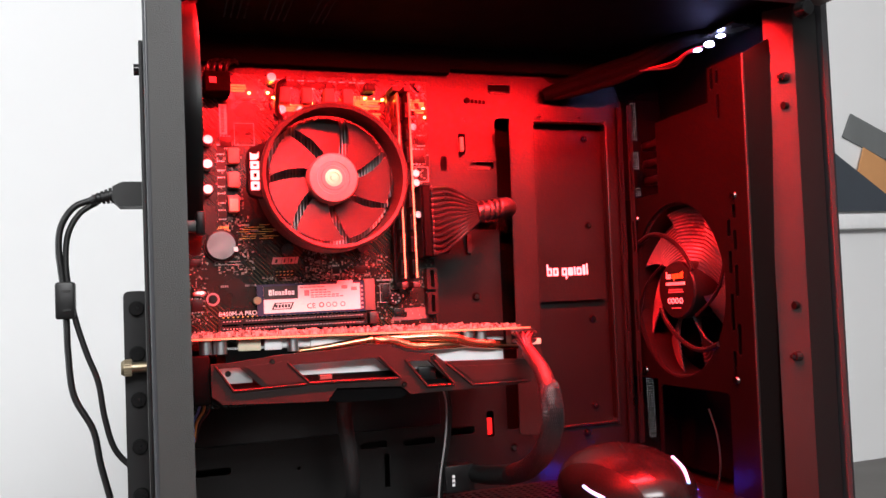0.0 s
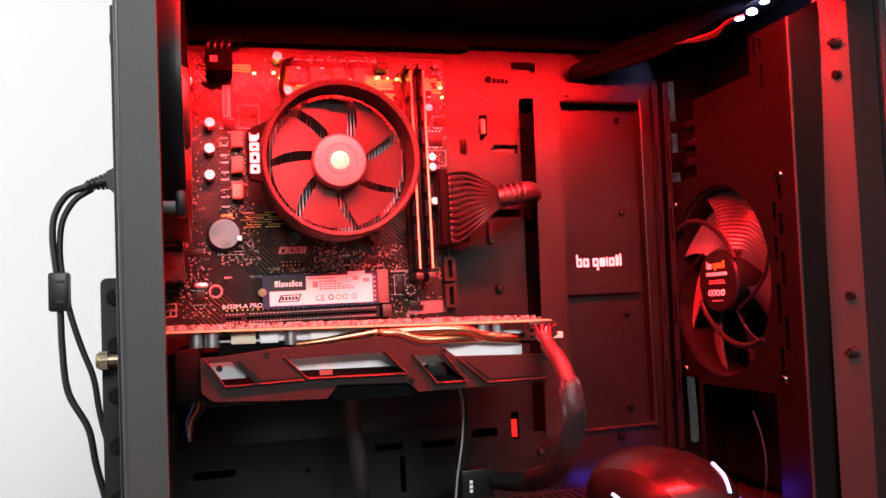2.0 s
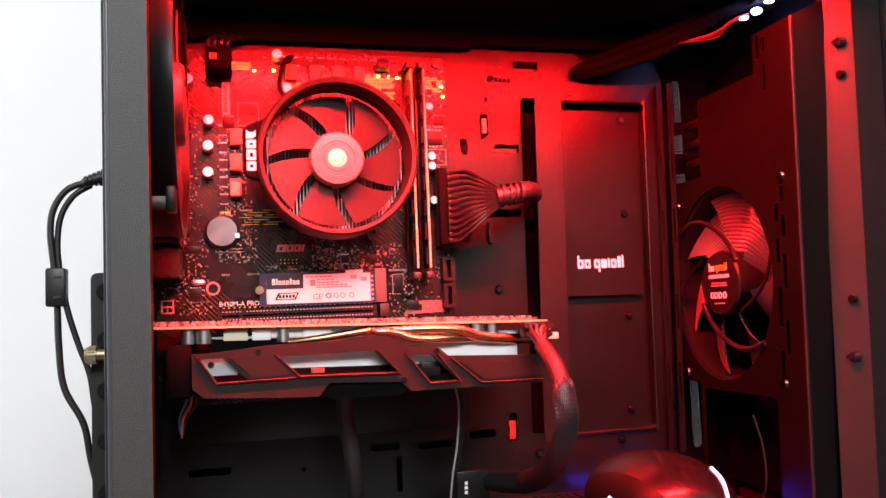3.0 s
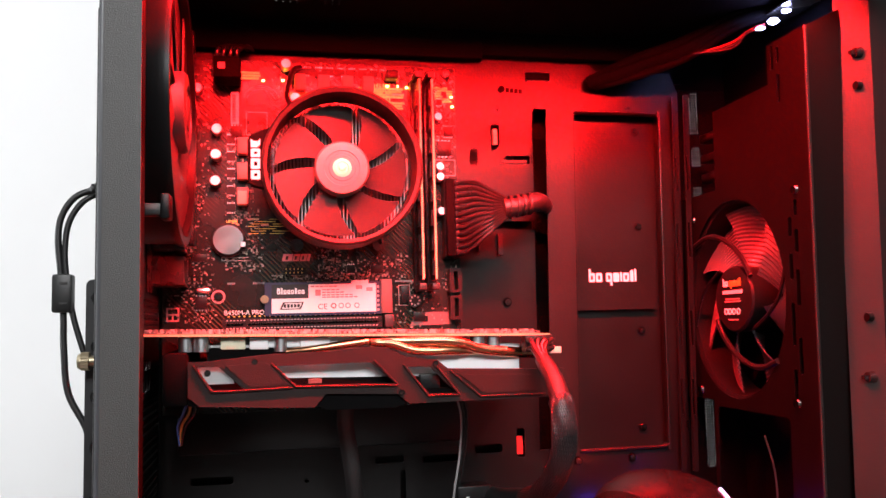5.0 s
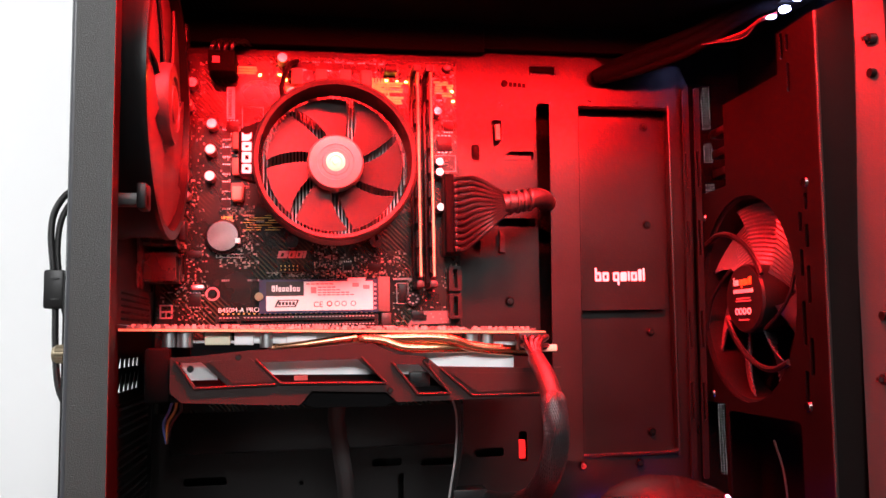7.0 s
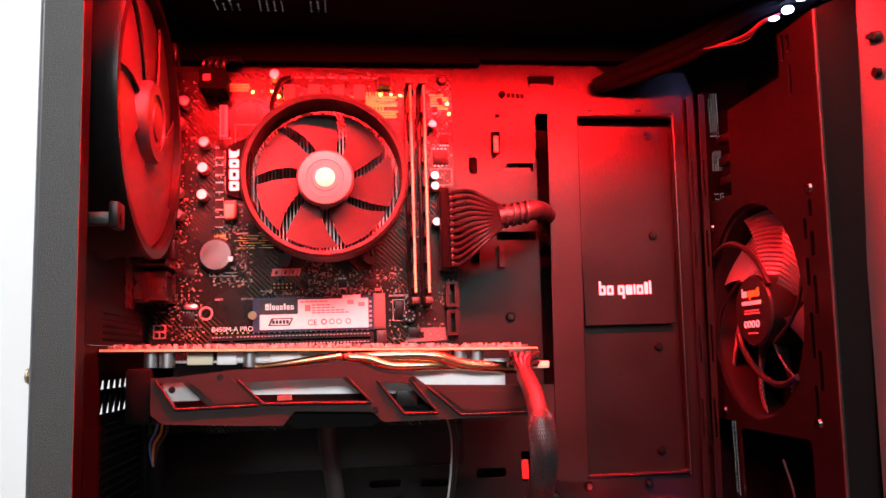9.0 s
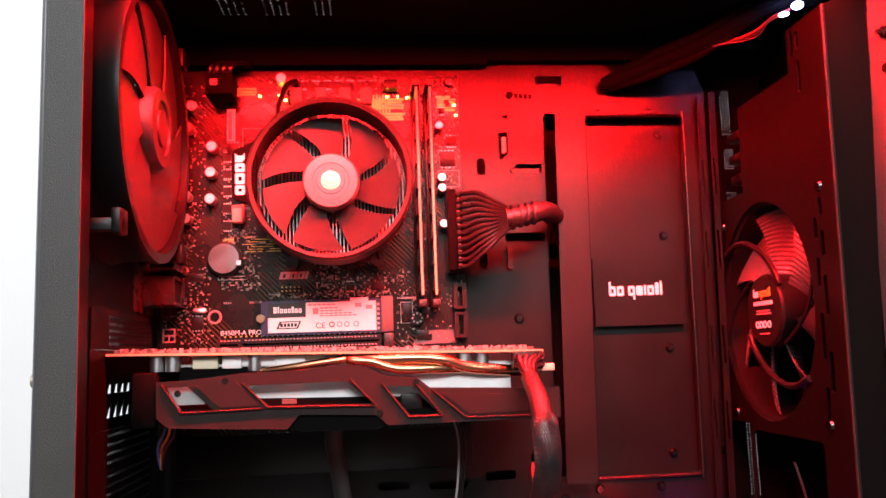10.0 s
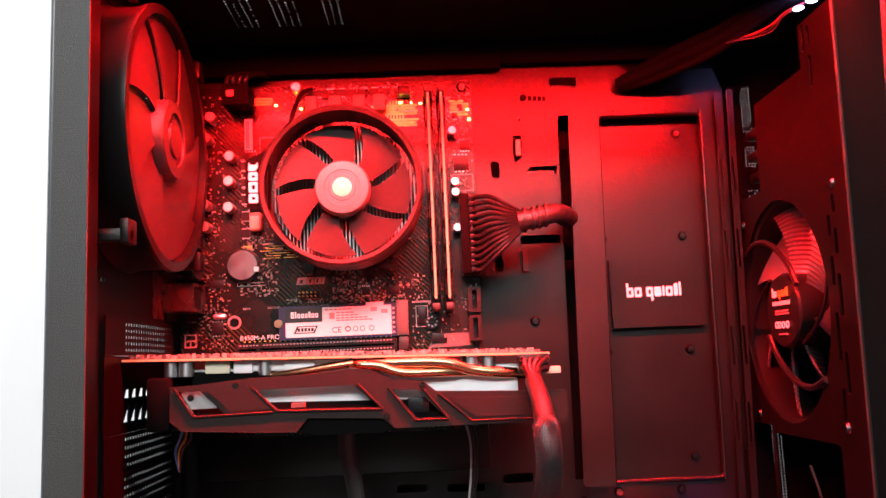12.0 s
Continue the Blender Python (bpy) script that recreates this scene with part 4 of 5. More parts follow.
for k in range(10):
    box(tr, 0.062 + 0.0021 * k, 0.0632 + 0.0021 * k, -0.00025, 0, 0.3945, 0.4085)
# gold patches painted in for the yellow glow on the upper board
for x0, x1, z0, z1 in ((0.060, 0.0925, 0.3985, 0.4065), (0.066, 0.0925, 0.3905, 0.3965), (0.1125, 0.1265, 0.3965, 0.4085), (-0.028, -0.006, 0.4085, 0.4150), (0.012, 0.050, 0.3955, 0.4030), (-0.030, -0.021, 0.3015, 0.3135)):
    n_ = int((z1 - z0) / 0.0019)
    for k in range(n_):
        box(tr, x0 + rnd.uniform(0, 0.003), x1 - rnd.uniform(0, 0.003), -0.00022, 0, z0 + 0.0019 * k, z0 + 0.0019 * k + 0.0015)
ob = part("copper_run_and_glow", tr, GOLD, mb, "bare copper runs and gold patches for the yellow glow", smooth=False)
ob["kind"] = "stuff"
# glowing dots added for the yellow glow on the board
AMBER = mat("yellow_glow_spot", (1, 0.7, 0.2), 0.4, emit=(1.0, 0.50, 0.04), power=110)
for x, z in ((0.0800, 0.4068), (0.0870, 0.4068), (0.0935, 0.4062), (0.1255, 0.4005), (0.1262, 0.3935), (-0.0045, 0.4080), (0.0085, 0.4085), (0.0400, 0.4020), (0.0125, 0.4050)):
    part("board_glow_spot", B(x - 0.0008, x + 0.0008, -0.0009, 0, z - 0.0005, z + 0.0005, bev=0.0002), AMBER, mb, "small glowing dot added for the board's yellow glow")
for k in range(9):
    x = 0.0150 + 0.0076 * k
    part("power_chip", B(x, x + 0.0052, -0.0012, 0, 0.4130 - 0.0022 * (k % 3 == 2), 0.4178 - 0.0022 * (k % 3 == 2), bev=0.0002), CHIP, mb)

bm = bmesh.new()
for x0, z0, w, h in [(0.0150 + 0.0076 * k, 0.4130, 0.0052, 0.0048) for k in range(9)] + [(-0.0285, 0.318 + 0.0115 * i, 0.0055, 0.0055) for i in range(5)] + [(0.1145, 0.358, 0.010, 0.0105), (0.1190, 0.372, 0.007, 0.007), (0.1145, 0.3945, 0.004, 0.004), (-0.026, 0.368, 0.008, 0.008), (-0.0485, 0.254, 0.0075, 0.0085), (0.050, 0.2765, 0.0055, 0.0055)]:
    for k in range(4):
        box(bm, x0 + w * (k + 0.2) / 4, x0 + w * (k + 0.7) / 4, -0.0006, 0, z0 - 0.0009, z0 - 0.0001)
        box(bm, x0 + w * (k + 0.2) / 4, x0 + w * (k + 0.7) / 4, -0.0006, 0, z0 + h + 0.0001, z0 + h + 0.0009)
ob = part("solder_leg", bm, CAPTOP, mb, "tin-plated chip legs", smooth=False)
ob["kind"] = "stuff"
bm = bmesh.new()
for r in (0.0100, 0.0112, 0.0124):
    for k in range(14):
        a = radians(20 + 10 * k)
        cyl(bm, (-0.006 + r * math.cos(a), -0.0002, 0.392 + r * math.sin(a)), (-0.006 + r * math.cos(a + 0.15), -0.0002, 0.392 + r * math.sin(a + 0.15)), 0.00018, seg=5)
ob = part("printed_arc", bm, GREYPRINT, mb, "thin printed arcs", smooth=False)
ob["kind"] = "stuff"
for x0, z0, x1, z1 in ((-0.0160, 0.3700, -0.0020, 0.3860), (0.1128, 0.3440, 0.1272, 0.3555), (-0.0640, 0.3660, -0.0520, 0.3810), (-0.0320, 0.2855, -0.0130, 0.2880), (0.0850, 0.2540, 0.0930, 0.2680)):
    part("silk_frame", plate(rect(x0, z0, x1, z1), [rect(x0 + 0.0004, z0 + 0.0004, x1 - 0.0004, z1 - 0.0004)], back(-0.0004), 0.0003), GREYPRINT, mb, smooth=False)
rnd = random.Random(31)
for k in range(26):
    x, z = rnd.choice(((-0.062, 0.385), (-0.060, 0.35), (-0.012, 0.372), (0.118, 0.405), (-0.022, 0.29), (0.045, 0.281), (0.072, 0.28)))
    x, z = x + rnd.uniform(-0.004, 0.012), z + rnd.uniform(-0.009, 0.009)
    part("small_chip", B(x, x + rnd.uniform(0.002, 0.0035), -0.0011, 0, z, z + rnd.uniform(0.0016, 0.003)), CHIP, mb)

# ---- processor cooler ----
CX, CZ = 0.0435, 0.3390
cool = thing("processor_cooler", (CX, -0.001, CZ), "round processor cooler with black shroud and red-lit fan", "cooler")
pc = lambda a, b, c: (CX + a, -c, CZ + b)
CSH = mat("cooler_shroud_plastic", (0.012, 0.0115, 0.0105), 0.55, 0, 0.2, 60, 0.2, 1600, spec=0.3)
part("shroud", lathe(pc, [(0.0458, 0.0595), (0.0480, 0.0605), (0.0495, 0.0590), (0.0497, 0.0340), (0.0478, 0.0325), (0.0458, 0.0340)], seg=96), CSH, cool)
part("hub", dome(pc, [(0.0172, 0.036), (0.0172, 0.0485), (0.0160, 0.0502), (0.0112, 0.0504), (0.0108, 0.0499), (0.0085, 0.0499), (0.0080, 0.0504), (0.0050, 0.0504), (0.0046, 0.0498), (0.0022, 0.0499)], seg=48), mat("grey_hub_plastic", (0.13, 0.12, 0.115), 0.35, 0, 0.1, 60), cool, "pale grey fan hub")
CBLADE = mat("cooler_blade", (0.024, 0.020, 0.020), 0.5, 0, 0.2, 60, spec=0.16)
for k in range(7):
    bm = bmesh.new()
    blade(bm, pc, 0.0168, 0.0418, 2 * math.pi * k / 7 + 0.62, 0.80, 0.0045, 0.0415, nr=6, na=7, sweep=0.28)
    part("blade", bm, CBLADE, cool)
for k in range(41):
    x = -0.0440 + 0.0022 * k
    half = math.sqrt(max(0.0452 ** 2 - x * x, 0.00002))
    if abs(x) < 0.012:
        for s_ in (1, -1):
            part("fin", B(CX + x - 0.00045, CX + x + 0.00045, -0.031, -0.010, CZ + s_ * 0.012 if s_ > 0 else CZ - half, CZ + half if s_ > 0 else CZ - 0.012), FIN, cool)
    else:
        part("fin", B(CX + x - 0.00045, CX + x + 0.00045, -0.031, -0.010, CZ - half, CZ + half), FIN, cool)
# disc added for the reflected bright spot at the hub's centre
part("hub_glint", dome(pc, [(0.0060, 0.0500), (0.0058, 0.0507), (0.0040, 0.0508), (0.0036, 0.0503), (0.0022, 0.0503), (0.0019, 0.0508), (0.0004, 0.0509)], seg=32), mat("hub_glint_metal", (0.55, 0.46, 0.3), 0.42, 1, 0.2, 200), cool, "metal disc for the bright spot on the hub")
part("core", C((CX, -0.004, CZ), (CX, -0.030, CZ), 0.0125, seg=32), ALU, cool)
part("base", B(CX - 0.030, CX + 0.030, -0.0098, -0.002, CZ - 0.030, CZ + 0.030), MATTE, cool)
for sx in (1, -1):
    for sz in (1, -1):
        arm = part("mount_arm", T([(CX + 0.022 * sx, -0.010, CZ + 0.03 * sz), (CX + 0.027 * sx, -0.011, CZ + 0.0445 * sz)], 0.004, seg=8, flat=0.5), MATTE, cool)
        part("spring_screw", C((CX + 0.027 * sx, -0.002, CZ + 0.0445 * sz), (CX + 0.027 * sx, -0.014, CZ + 0.0445 * sz), 0.0042, seg=16), BLACKSCREW, cool)
bm = plate([(-0.0138, 0.3305), (-0.0118, 0.3268), (-0.0005, 0.3240), (0.0005, 0.3625), (-0.0118, 0.3570), (-0.0138, 0.3540)], [], back(-0.0570), 0.009)
tab = part("badge_tab", bm, MATTE, cool, "badge tab", smooth=False)
for z0, h in ((0.3298, 0.0056), (0.3362, 0.0064), (0.3434, 0.0052)):
    part("badge_block", plate(rrect(-0.0118, z0, -0.0062, z0 + h, 0.0008, 2), [rect(-0.0099, z0 + 0.0019, -0.0079, z0 + h - 0.0019)], back(-0.0574), 0.0003), WHITE, tab, smooth=False)
part("badge_block", plate([(-0.0118, 0.3494), (-0.0080, 0.3494), (-0.0062, 0.3512), (-0.0062, 0.3546), (-0.0076, 0.3532), (-0.0102, 0.3532), (-0.0118, 0.3546)], [], back(-0.0574), 0.0003), WHITE, tab, smooth=False)
part("fan_lead", T([(0.0135, -0.040, 0.378), (0.0105, -0.030, 0.389), (0.0125, -0.022, 0.402), (0.0150, -0.012, 0.412), (0.020, -0.005, 0.417)], 0.0018, seg=8), WIRE, cool, "twisted fan lead")

# ---- memory modules ----
for i, x in enumerate((0.0985, 0.1072)):
    sock = part("memory_slot", B(x - 0.0032, x + 0.0032, -0.0075, 0, 0.2660, 0.4090, bev=0.0005), CHIP, mb)
    for z in (0.2635, 0.4075):
        part("latch", B(x - 0.0026, x + 0.0026, -0.0215, -0.001, z, z + 0.0045, bev=0.0008), TAPE, sock)
    ram = thing("memory_module", (x, -0.004, 0.338), "bare green-black memory module with gold edge standing in its slot", "memory", "memory modules")
    part("board", B(x - 0.0007, x + 0.0007, -0.0228, -0.0060, 0.2705, 0.4060), RAMPCB, ram)
    part("edge", B(x - 0.0007, x + 0.0007, -0.0236, -0.02285, 0.2705, 0.4060), PCBEDGE, ram, "bare pale edge")
    for k in range(8):
        z = 0.2735 + 0.0165 * k
        for sgn in (-1, 1):
            part("memory_chip", B(x + 0.0007 * sgn, x + 0.0019 * sgn, -0.0195, -0.0095, z, z + 0.0105), CHIP, ram)

# ---- solid state drive ----
ssd = thing("solid_state_drive", (0.034, -0.0025, 0.260), "slim blue drive card with a white printed label", "drive card")
part("board", B(-0.0045, 0.0735, -0.0033, -0.0025, 0.2487, 0.2707), BLUEPCB, ssd)
part("label", B(0.0, 0.0690, -0.0041, -0.0034, 0.2503, 0.2692), LABEL, ssd, "white paper label")
part("label_tab", B(0.0525, 0.0640, -0.0040, -0.0034, 0.2692, 0.2715), LABEL, ssd)
part("maker_panel", B(0.0, 0.0240, -0.0044, -0.00412, 0.2600, 0.2692), BLACKPRINT, ssd)
x = 0.0035
for i, (w, h) in enumerate(((0.0022, 0.0040), (0.0010, 0.0042), (0.0020, 0.0028), (0.0020, 0.0028), (0.0018, 0.0028), (0.0014, 0.0040), (0.0020, 0.0028), (0.0020, 0.0028))):
    part("maker_block", plate(rrect(x, 0.2628, x + w, 0.2628 + h, 0.0003, 2), [rect(x + w * 0.38, 0.2636, x + w * 0.6, 0.2649)] if w > 0.0015 else [], back(-0.0047), 0.0002), WHITE, ssd, smooth=False)
    x += w + 0.0005
fr_ = [(0.0052, 0.2527), (0.0188, 0.2527), (0.0210, 0.2575), (0.0074, 0.2575)]
part("series_frame", plate(fr_, [[(0.0066, 0.2533), (0.0180, 0.2533), (0.0198, 0.2569), (0.0084, 0.2569)]], back(-0.0044), 0.0002), BLACKPRINT, ssd, smooth=False)
for i in range(5):
    part("series_block", plate(rect(0.0078 + 0.0022 * i, 0.2540, 0.0094 + 0.0022 * i, 0.2562), [], back(-0.0044), 0.0002), BLACKPRINT, ssd, smooth=False)
for z, x0, n_ in ((0.2672, 0.0255, 6), (0.2650, 0.033, 4), (0.2632, 0.033, 5), (0.2615, 0.033, 7), (0.2600, 0.033, 8)):
    for k in range(n_):
        part("fine_print", B(x0 + 0.0030 * k, x0 + 0.0030 * k + 0.0024, -0.00435, -0.00412, z, z + 0.0008), PINK, ssd)
part("fine_print", B(0.0285, 0.0320, -0.00435, -0.00412, 0.2615, 0.2655), PINK, ssd)
words("CE", 0.0052, Matrix.Translation((0.0300, -0.0043, 0.2525)) @ FACE, BLACKPRINT, "approval_mark", ssd, 0.0001)
for x0 in (0.0405, 0.0455, 0.0500, 0.0560):
    part("approval_mark", plate(circle(x0, 0.2546, 0.0019, 12), [circle(x0, 0.2546, 0.0012, 10)], back(-0.0044), 0.0002), GREYPRINT if x0 > 0.043 else BLACKPRINT, ssd, smooth=False)
for x0, z0 in ((0.0555, 0.2655), (0.0625, 0.2640)):
    part("fine_print", B(x0, x0 + 0.0042, -0.00435, -0.00412, z0, z0 + 0.0026), GREYPRINT, ssd)
part("retaining_screw", C((-0.0045, -0.0055, 0.2597), (-0.0045, -0.0005, 0.2597), 0.0027, seg=18), mat("dull_brass_screw", (0.30, 0.24, 0.15), 0.35, 1, 0.2, 300), ssd)
for k in range(6):
    part("chip", B(0.0695, 0.0712, -0.0040, -0.0033, 0.2507 + 0.0031 * k, 0.2522 + 0.0031 * k), GREYPRINT, ssd)

# ---- graphics card ----
gpu = thing("graphics_card", (0.045, -0.055, 0.232), "dual-fan graphics card with black angular shroud and copper heat pipes", "graphics card")


def tilt(bm):
    """The card sags a little towards its free end."""
    for v in bm.verts:
        v.co.z += -0.0245 * (v.co.x - 0.043)
    return bm


part("circuit_board", tilt(B(-0.069, 0.1560, -0.1045, -0.0110, 0.2350, 0.2366)), CARDPCB, gpu)
part("board_edge", tilt(B(-0.069, 0.1560, -0.1052, -0.10455, 0.2352, 0.2364)), PCBEDGE, gpu, "pale cut edge of the board")
sm = bmesh.new()
rnd = random.Random(23)
for k in range(2400):
    x, y = rnd.uniform(-0.066, 0.150), -0.103 + 0.088 * rnd.random() ** 1.6
    a, b, h = rnd.uniform(0.0005, 0.0020), rnd.uniform(0.0005, 0.0018), rnd.choice((0.0004, 0.0006, 0.0008, 0.0011, 0.0015, 0.0024))
    box(sm, x, x + a, y, y + b, 0.2366, 0.2366 + h)
ob = part("soldered_part", tilt(sm), SMDCARD, gpu, "tiny soldered parts", smooth=False)
ob["kind"] = "stuff"
for k in range(14):
    x, y = rnd.uniform(-0.06, 0.13), rnd.uniform(-0.095, -0.02)
    part("chip", tilt(B(x, x + 0.008, y, y + 0.006, 0.2366, 0.2380)), CHIP, gpu)
# heatsink body and its fins below the board
part("heatsink_plate", tilt(B(-0.035, 0.140, -0.098, -0.020, 0.2285, 0.2305)), ALU, gpu)
part("heatsink_block", tilt(B(-0.010, 0.075, -0.0985, -0.025, 0.2300, 0.2348)), BAND, gpu)
for k in range(60):
    x = -0.034 + 0.0029 * k
    part("fin", tilt(B(x, x + 0.0006, -0.097, -0.022, 0.2060, 0.2285)), FIN, gpu)
part("fin_band", tilt(B(0.000, 0.139, -0.0985, -0.0975, 0.2125, 0.2250)), BAND, gpu, "bright fin edge band")
part("fin_band", tilt(B(0.012, 0.139, -0.0985, -0.0975, 0.2250, 0.2292)), BAND, gpu, "bright fin edge band")
# dark plate put where the gaps at the fins lie in shade
part("fin_gap_shade", tilt(B(-0.034, 0.012, -0.0986, -0.0976, 0.2215, 0.2292)), MATTE, gpu)
for pts, r in (([(0.050, -0.100, 0.2322), (0.056, -0.104, 0.2312), (0.066, -0.104, 0.2300), (0.078, -0.1045, 0.2262), (0.098, -0.1040, 0.2256), (0.116, -0.0990, 0.2250)], 0.0026),
               ([(0.058, -0.100, 0.2325), (0.072, -0.103, 0.2315), (0.092, -0.1045, 0.2312), (0.104, -0.1045, 0.2296), (0.114, -0.103, 0.2262), (0.130, -0.1015, 0.2240), (0.150, -0.0960, 0.2225)], 0.0031),
               ([(0.006, -0.097, 0.2272), (0.022, -0.1005, 0.2286), (0.040, -0.1025, 0.2308), (0.052, -0.103, 0.2322)], 0.0023)):
    part("heat_pipe", T(pts, r, seg=12), COPPER, gpu, "bright copper heat pipe")
for x, r in ((-0.045, 0.0036), (-0.037, 0.0040), (0.0045, 0.0034), (0.1145, 0.0042), (0.124, 0.0036)):
    part("capacitor", tilt(C((x, -0.099, 0.2350), (x, -0.099, 0.2270), r, seg=20)), CAPBODY, gpu)
for x, w in ((-0.027, 0.013), (-0.012, 0.010), (0.0150, 0.016)):
    part("choke", tilt(B(x, x + w, -0.1000, -0.088, 0.2282, 0.2348, bev=0.0006)), CREAM if x < -0.02 else BAND, gpu)
# angular shroud, its front face with slanted openings
face = [(-0.0430, 0.2240), (-0.0300, 0.2243), (-0.003, 0.2268), (0.030, 0.2275), (0.050, 0.2292), (0.060, 0.2290), (0.072, 0.2232), (0.0885, 0.2212), (0.0950, 0.2160), (0.150, 0.2138), (0.163, 0.2138), (0.163, 0.1982), (0.073, 0.1978),
        (0.067, 0.2032), (0.028, 0.2050), (0.022, 0.1980), (-0.002, 0.1990), (-0.037, 0.2010), (-0.043, 0.2060)]
openings = [[(-0.0390, 0.2212), (-0.0275, 0.2212), (-0.0145, 0.2088), (-0.0305, 0.2088)],
            [(0.0005, 0.2205), (0.0520, 0.2210), (0.0655, 0.2090), (0.0125, 0.2100)],
            [(0.0715, 0.2178), (0.0850, 0.2172), (0.0995, 0.2025), (0.0845, 0.2025)]]
part("shroud_face", plate(face, openings, back(-0.1085), 0.0030), SHROUD, gpu, "angular black shroud face", smooth=False)


def ledge_line(pts):
    bm = bmesh.new()
    for (x0, z0), (x1, z1) in zip(pts, pts[1:]):
        tube(bm, [(x0, -0.1090, z0), (x1, -0.1090, z1)], 0.0007, seg=6, steps=1)
    part("shroud_edge", bm, SHROUD, gpu)


ledge_line([(-0.0405, 0.2225), (-0.0310, 0.2080), (0.0100, 0.2088)])
ledge_line([(-0.0005, 0.2220), (0.0120, 0.2092), (0.0670, 0.2080), (0.0540, 0.2218)])
ledge_line([(0.0700, 0.2190), (0.0835, 0.2015), (0.1010, 0.2015), (0.0870, 0.2190)])
ledge_line([(0.0960, 0.2148), (0.1130, 0.2000), (0.1500, 0.1998)])
part("shroud_inset", plate([(-0.0240, 0.2215), (-0.0035, 0.2230), (0.0085, 0.2105), (-0.0115, 0.2100)], [], back(-0.1093), 0.0008), SHROUD, gpu, smooth=False)
part("shroud_inset", plate([(0.1015, 0.2125), (0.1440, 0.2112), (0.1490, 0.2022), (0.1150, 0.2018)], [], back(-0.1093), 0.0008), SHROUD, gpu, smooth=False)
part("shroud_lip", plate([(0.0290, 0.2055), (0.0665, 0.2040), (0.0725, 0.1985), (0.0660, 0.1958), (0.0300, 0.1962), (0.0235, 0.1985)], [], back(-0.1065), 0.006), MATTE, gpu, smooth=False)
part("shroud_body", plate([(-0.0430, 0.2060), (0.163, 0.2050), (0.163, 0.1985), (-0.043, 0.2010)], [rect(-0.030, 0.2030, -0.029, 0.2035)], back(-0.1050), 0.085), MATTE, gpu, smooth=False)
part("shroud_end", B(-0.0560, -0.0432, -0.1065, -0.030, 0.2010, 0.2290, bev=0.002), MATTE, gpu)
# dark plate laid over the fins for the shade behind the openings
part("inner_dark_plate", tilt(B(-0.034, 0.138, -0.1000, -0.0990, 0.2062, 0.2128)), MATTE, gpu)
part("red_plug", B(0.0190, 0.0260, -0.1045, -0.1000, 0.2105, 0.2128), mat("red_plug_plastic", (0.5, 0.05, 0.04), 0.5), gpu, "small red plug")
part("fan_connector", B(0.0800, 0.0910, -0.1035, -0.0985, 0.2045, 0.2130, bev=0.0006), CHIP, gpu)
part("side_tab", B(-0.0385, -0.0200, -0.1040, -0.1030, 0.2120, 0.2222), ALU, gpu)
scb = C((0, 0, 0), (0, -0.0012, 0), 0.0018, 0.0014, seg=12)
sc1 = part("shroud_screw", scb, SCREW, gpu)
sc1.location = Vector((-0.0090, -0.1088, 0.2232)) - PLACE[gpu]
for x, z in ((0.0880, 0.2190), (0.069, 0.2042), (-0.0335, 0.2178)):
    again(sc1, "shroud_screw", (x, -0.1088 if x > -0.03 else -0.1046, z), gpu)
part("power_latch", B(0.1520, 0.1605, -0.1110, -0.1050, 0.2225, 0.2262, bev=0.0005), CREAM, gpu, "pale plug latch")
# mounting bracket with its triangular vents
tris = []
for k in range(5):
    y = -0.100 + 0.011 * k
    tris.append([(y, 0.2065), (y + 0.0075, 0.2065), (y + 0.0085, 0.2165)])
    tris.append([(y + 0.0010, 0.2190), (y + 0.0090, 0.2190), (y + 0.0092, 0.2235), (y + 0.0040, 0.2235)])
bm = plate(rect(-0.1270, 0.2007, -0.0150, 0.2412), tris, lambda u, v, w: (-0.0705 + w, u, v), 0.0009)
part("bracket", bm, REARST, gpu, "mounting bracket, darkened like the rear sheet", smooth=False)
for y in (-0.066, -0.045):
    part("rotor", C((0.015 if y < -0.05 else 0.105, -0.058, 0.1985), (0.015 if y < -0.05 else 0.105, -0.058, 0.2050), 0.040, seg=40), MATTE, gpu)

# ---- cables inside ----
pw = thing("card_power_cable", (0.135, -0.09, 0.16), "sleeved black power cable plugged into the card", "cable")
main = [(0.1440, -0.1260, 0.2200), (0.1455, -0.1400, 0.2090), (0.1460, -0.1490, 0.1960), (0.1460, -0.1510, 0.1800), (0.1445, -0.1420, 0.1630), (0.1430, -0.1200, 0.1480), (0.1420, -0.0930, 0.1390), (0.1380, -0.0640, 0.1340), (0.1330, -0.0420, 0.1320)]
sl_path = [Vector(main[1]).lerp(Vector(main[2]), 0.75)] + [Vector(q) for q in main[2:7]]
core = part("sleeve", T(sl_path, 0.0060, seg=14), BRAID, pw, "braided black sleeve")
part("heat_shrink", T(main[:3], 0.0044, seg=14, taper=0.0056), TAPE, pw)
part("heat_shrink", T(main[6:], 0.0066, seg=14, taper=0.0060), TAPE, pw)
plug = part("plug", B(0.1385, 0.1540, -0.1140, -0.1050, 0.2235, 0.2330, bev=0.0006), CHIP, pw)
for k in range(8):
    a, b = k % 4, k // 4
    p0 = (0.1400 + 0.0042 * a, -0.1140, 0.2258 + 0.0045 * b)
    p1 = (0.1410 + 0.0020 * a, -0.1225, 0.2235 + 0.0018 * b)
    part("wire", T([p0, (p0[0], -0.1185, p0[2]), p1, main[1]], 0.0013, seg=6), WIRE, pw)
spine = curve_points(sl_path, 9)
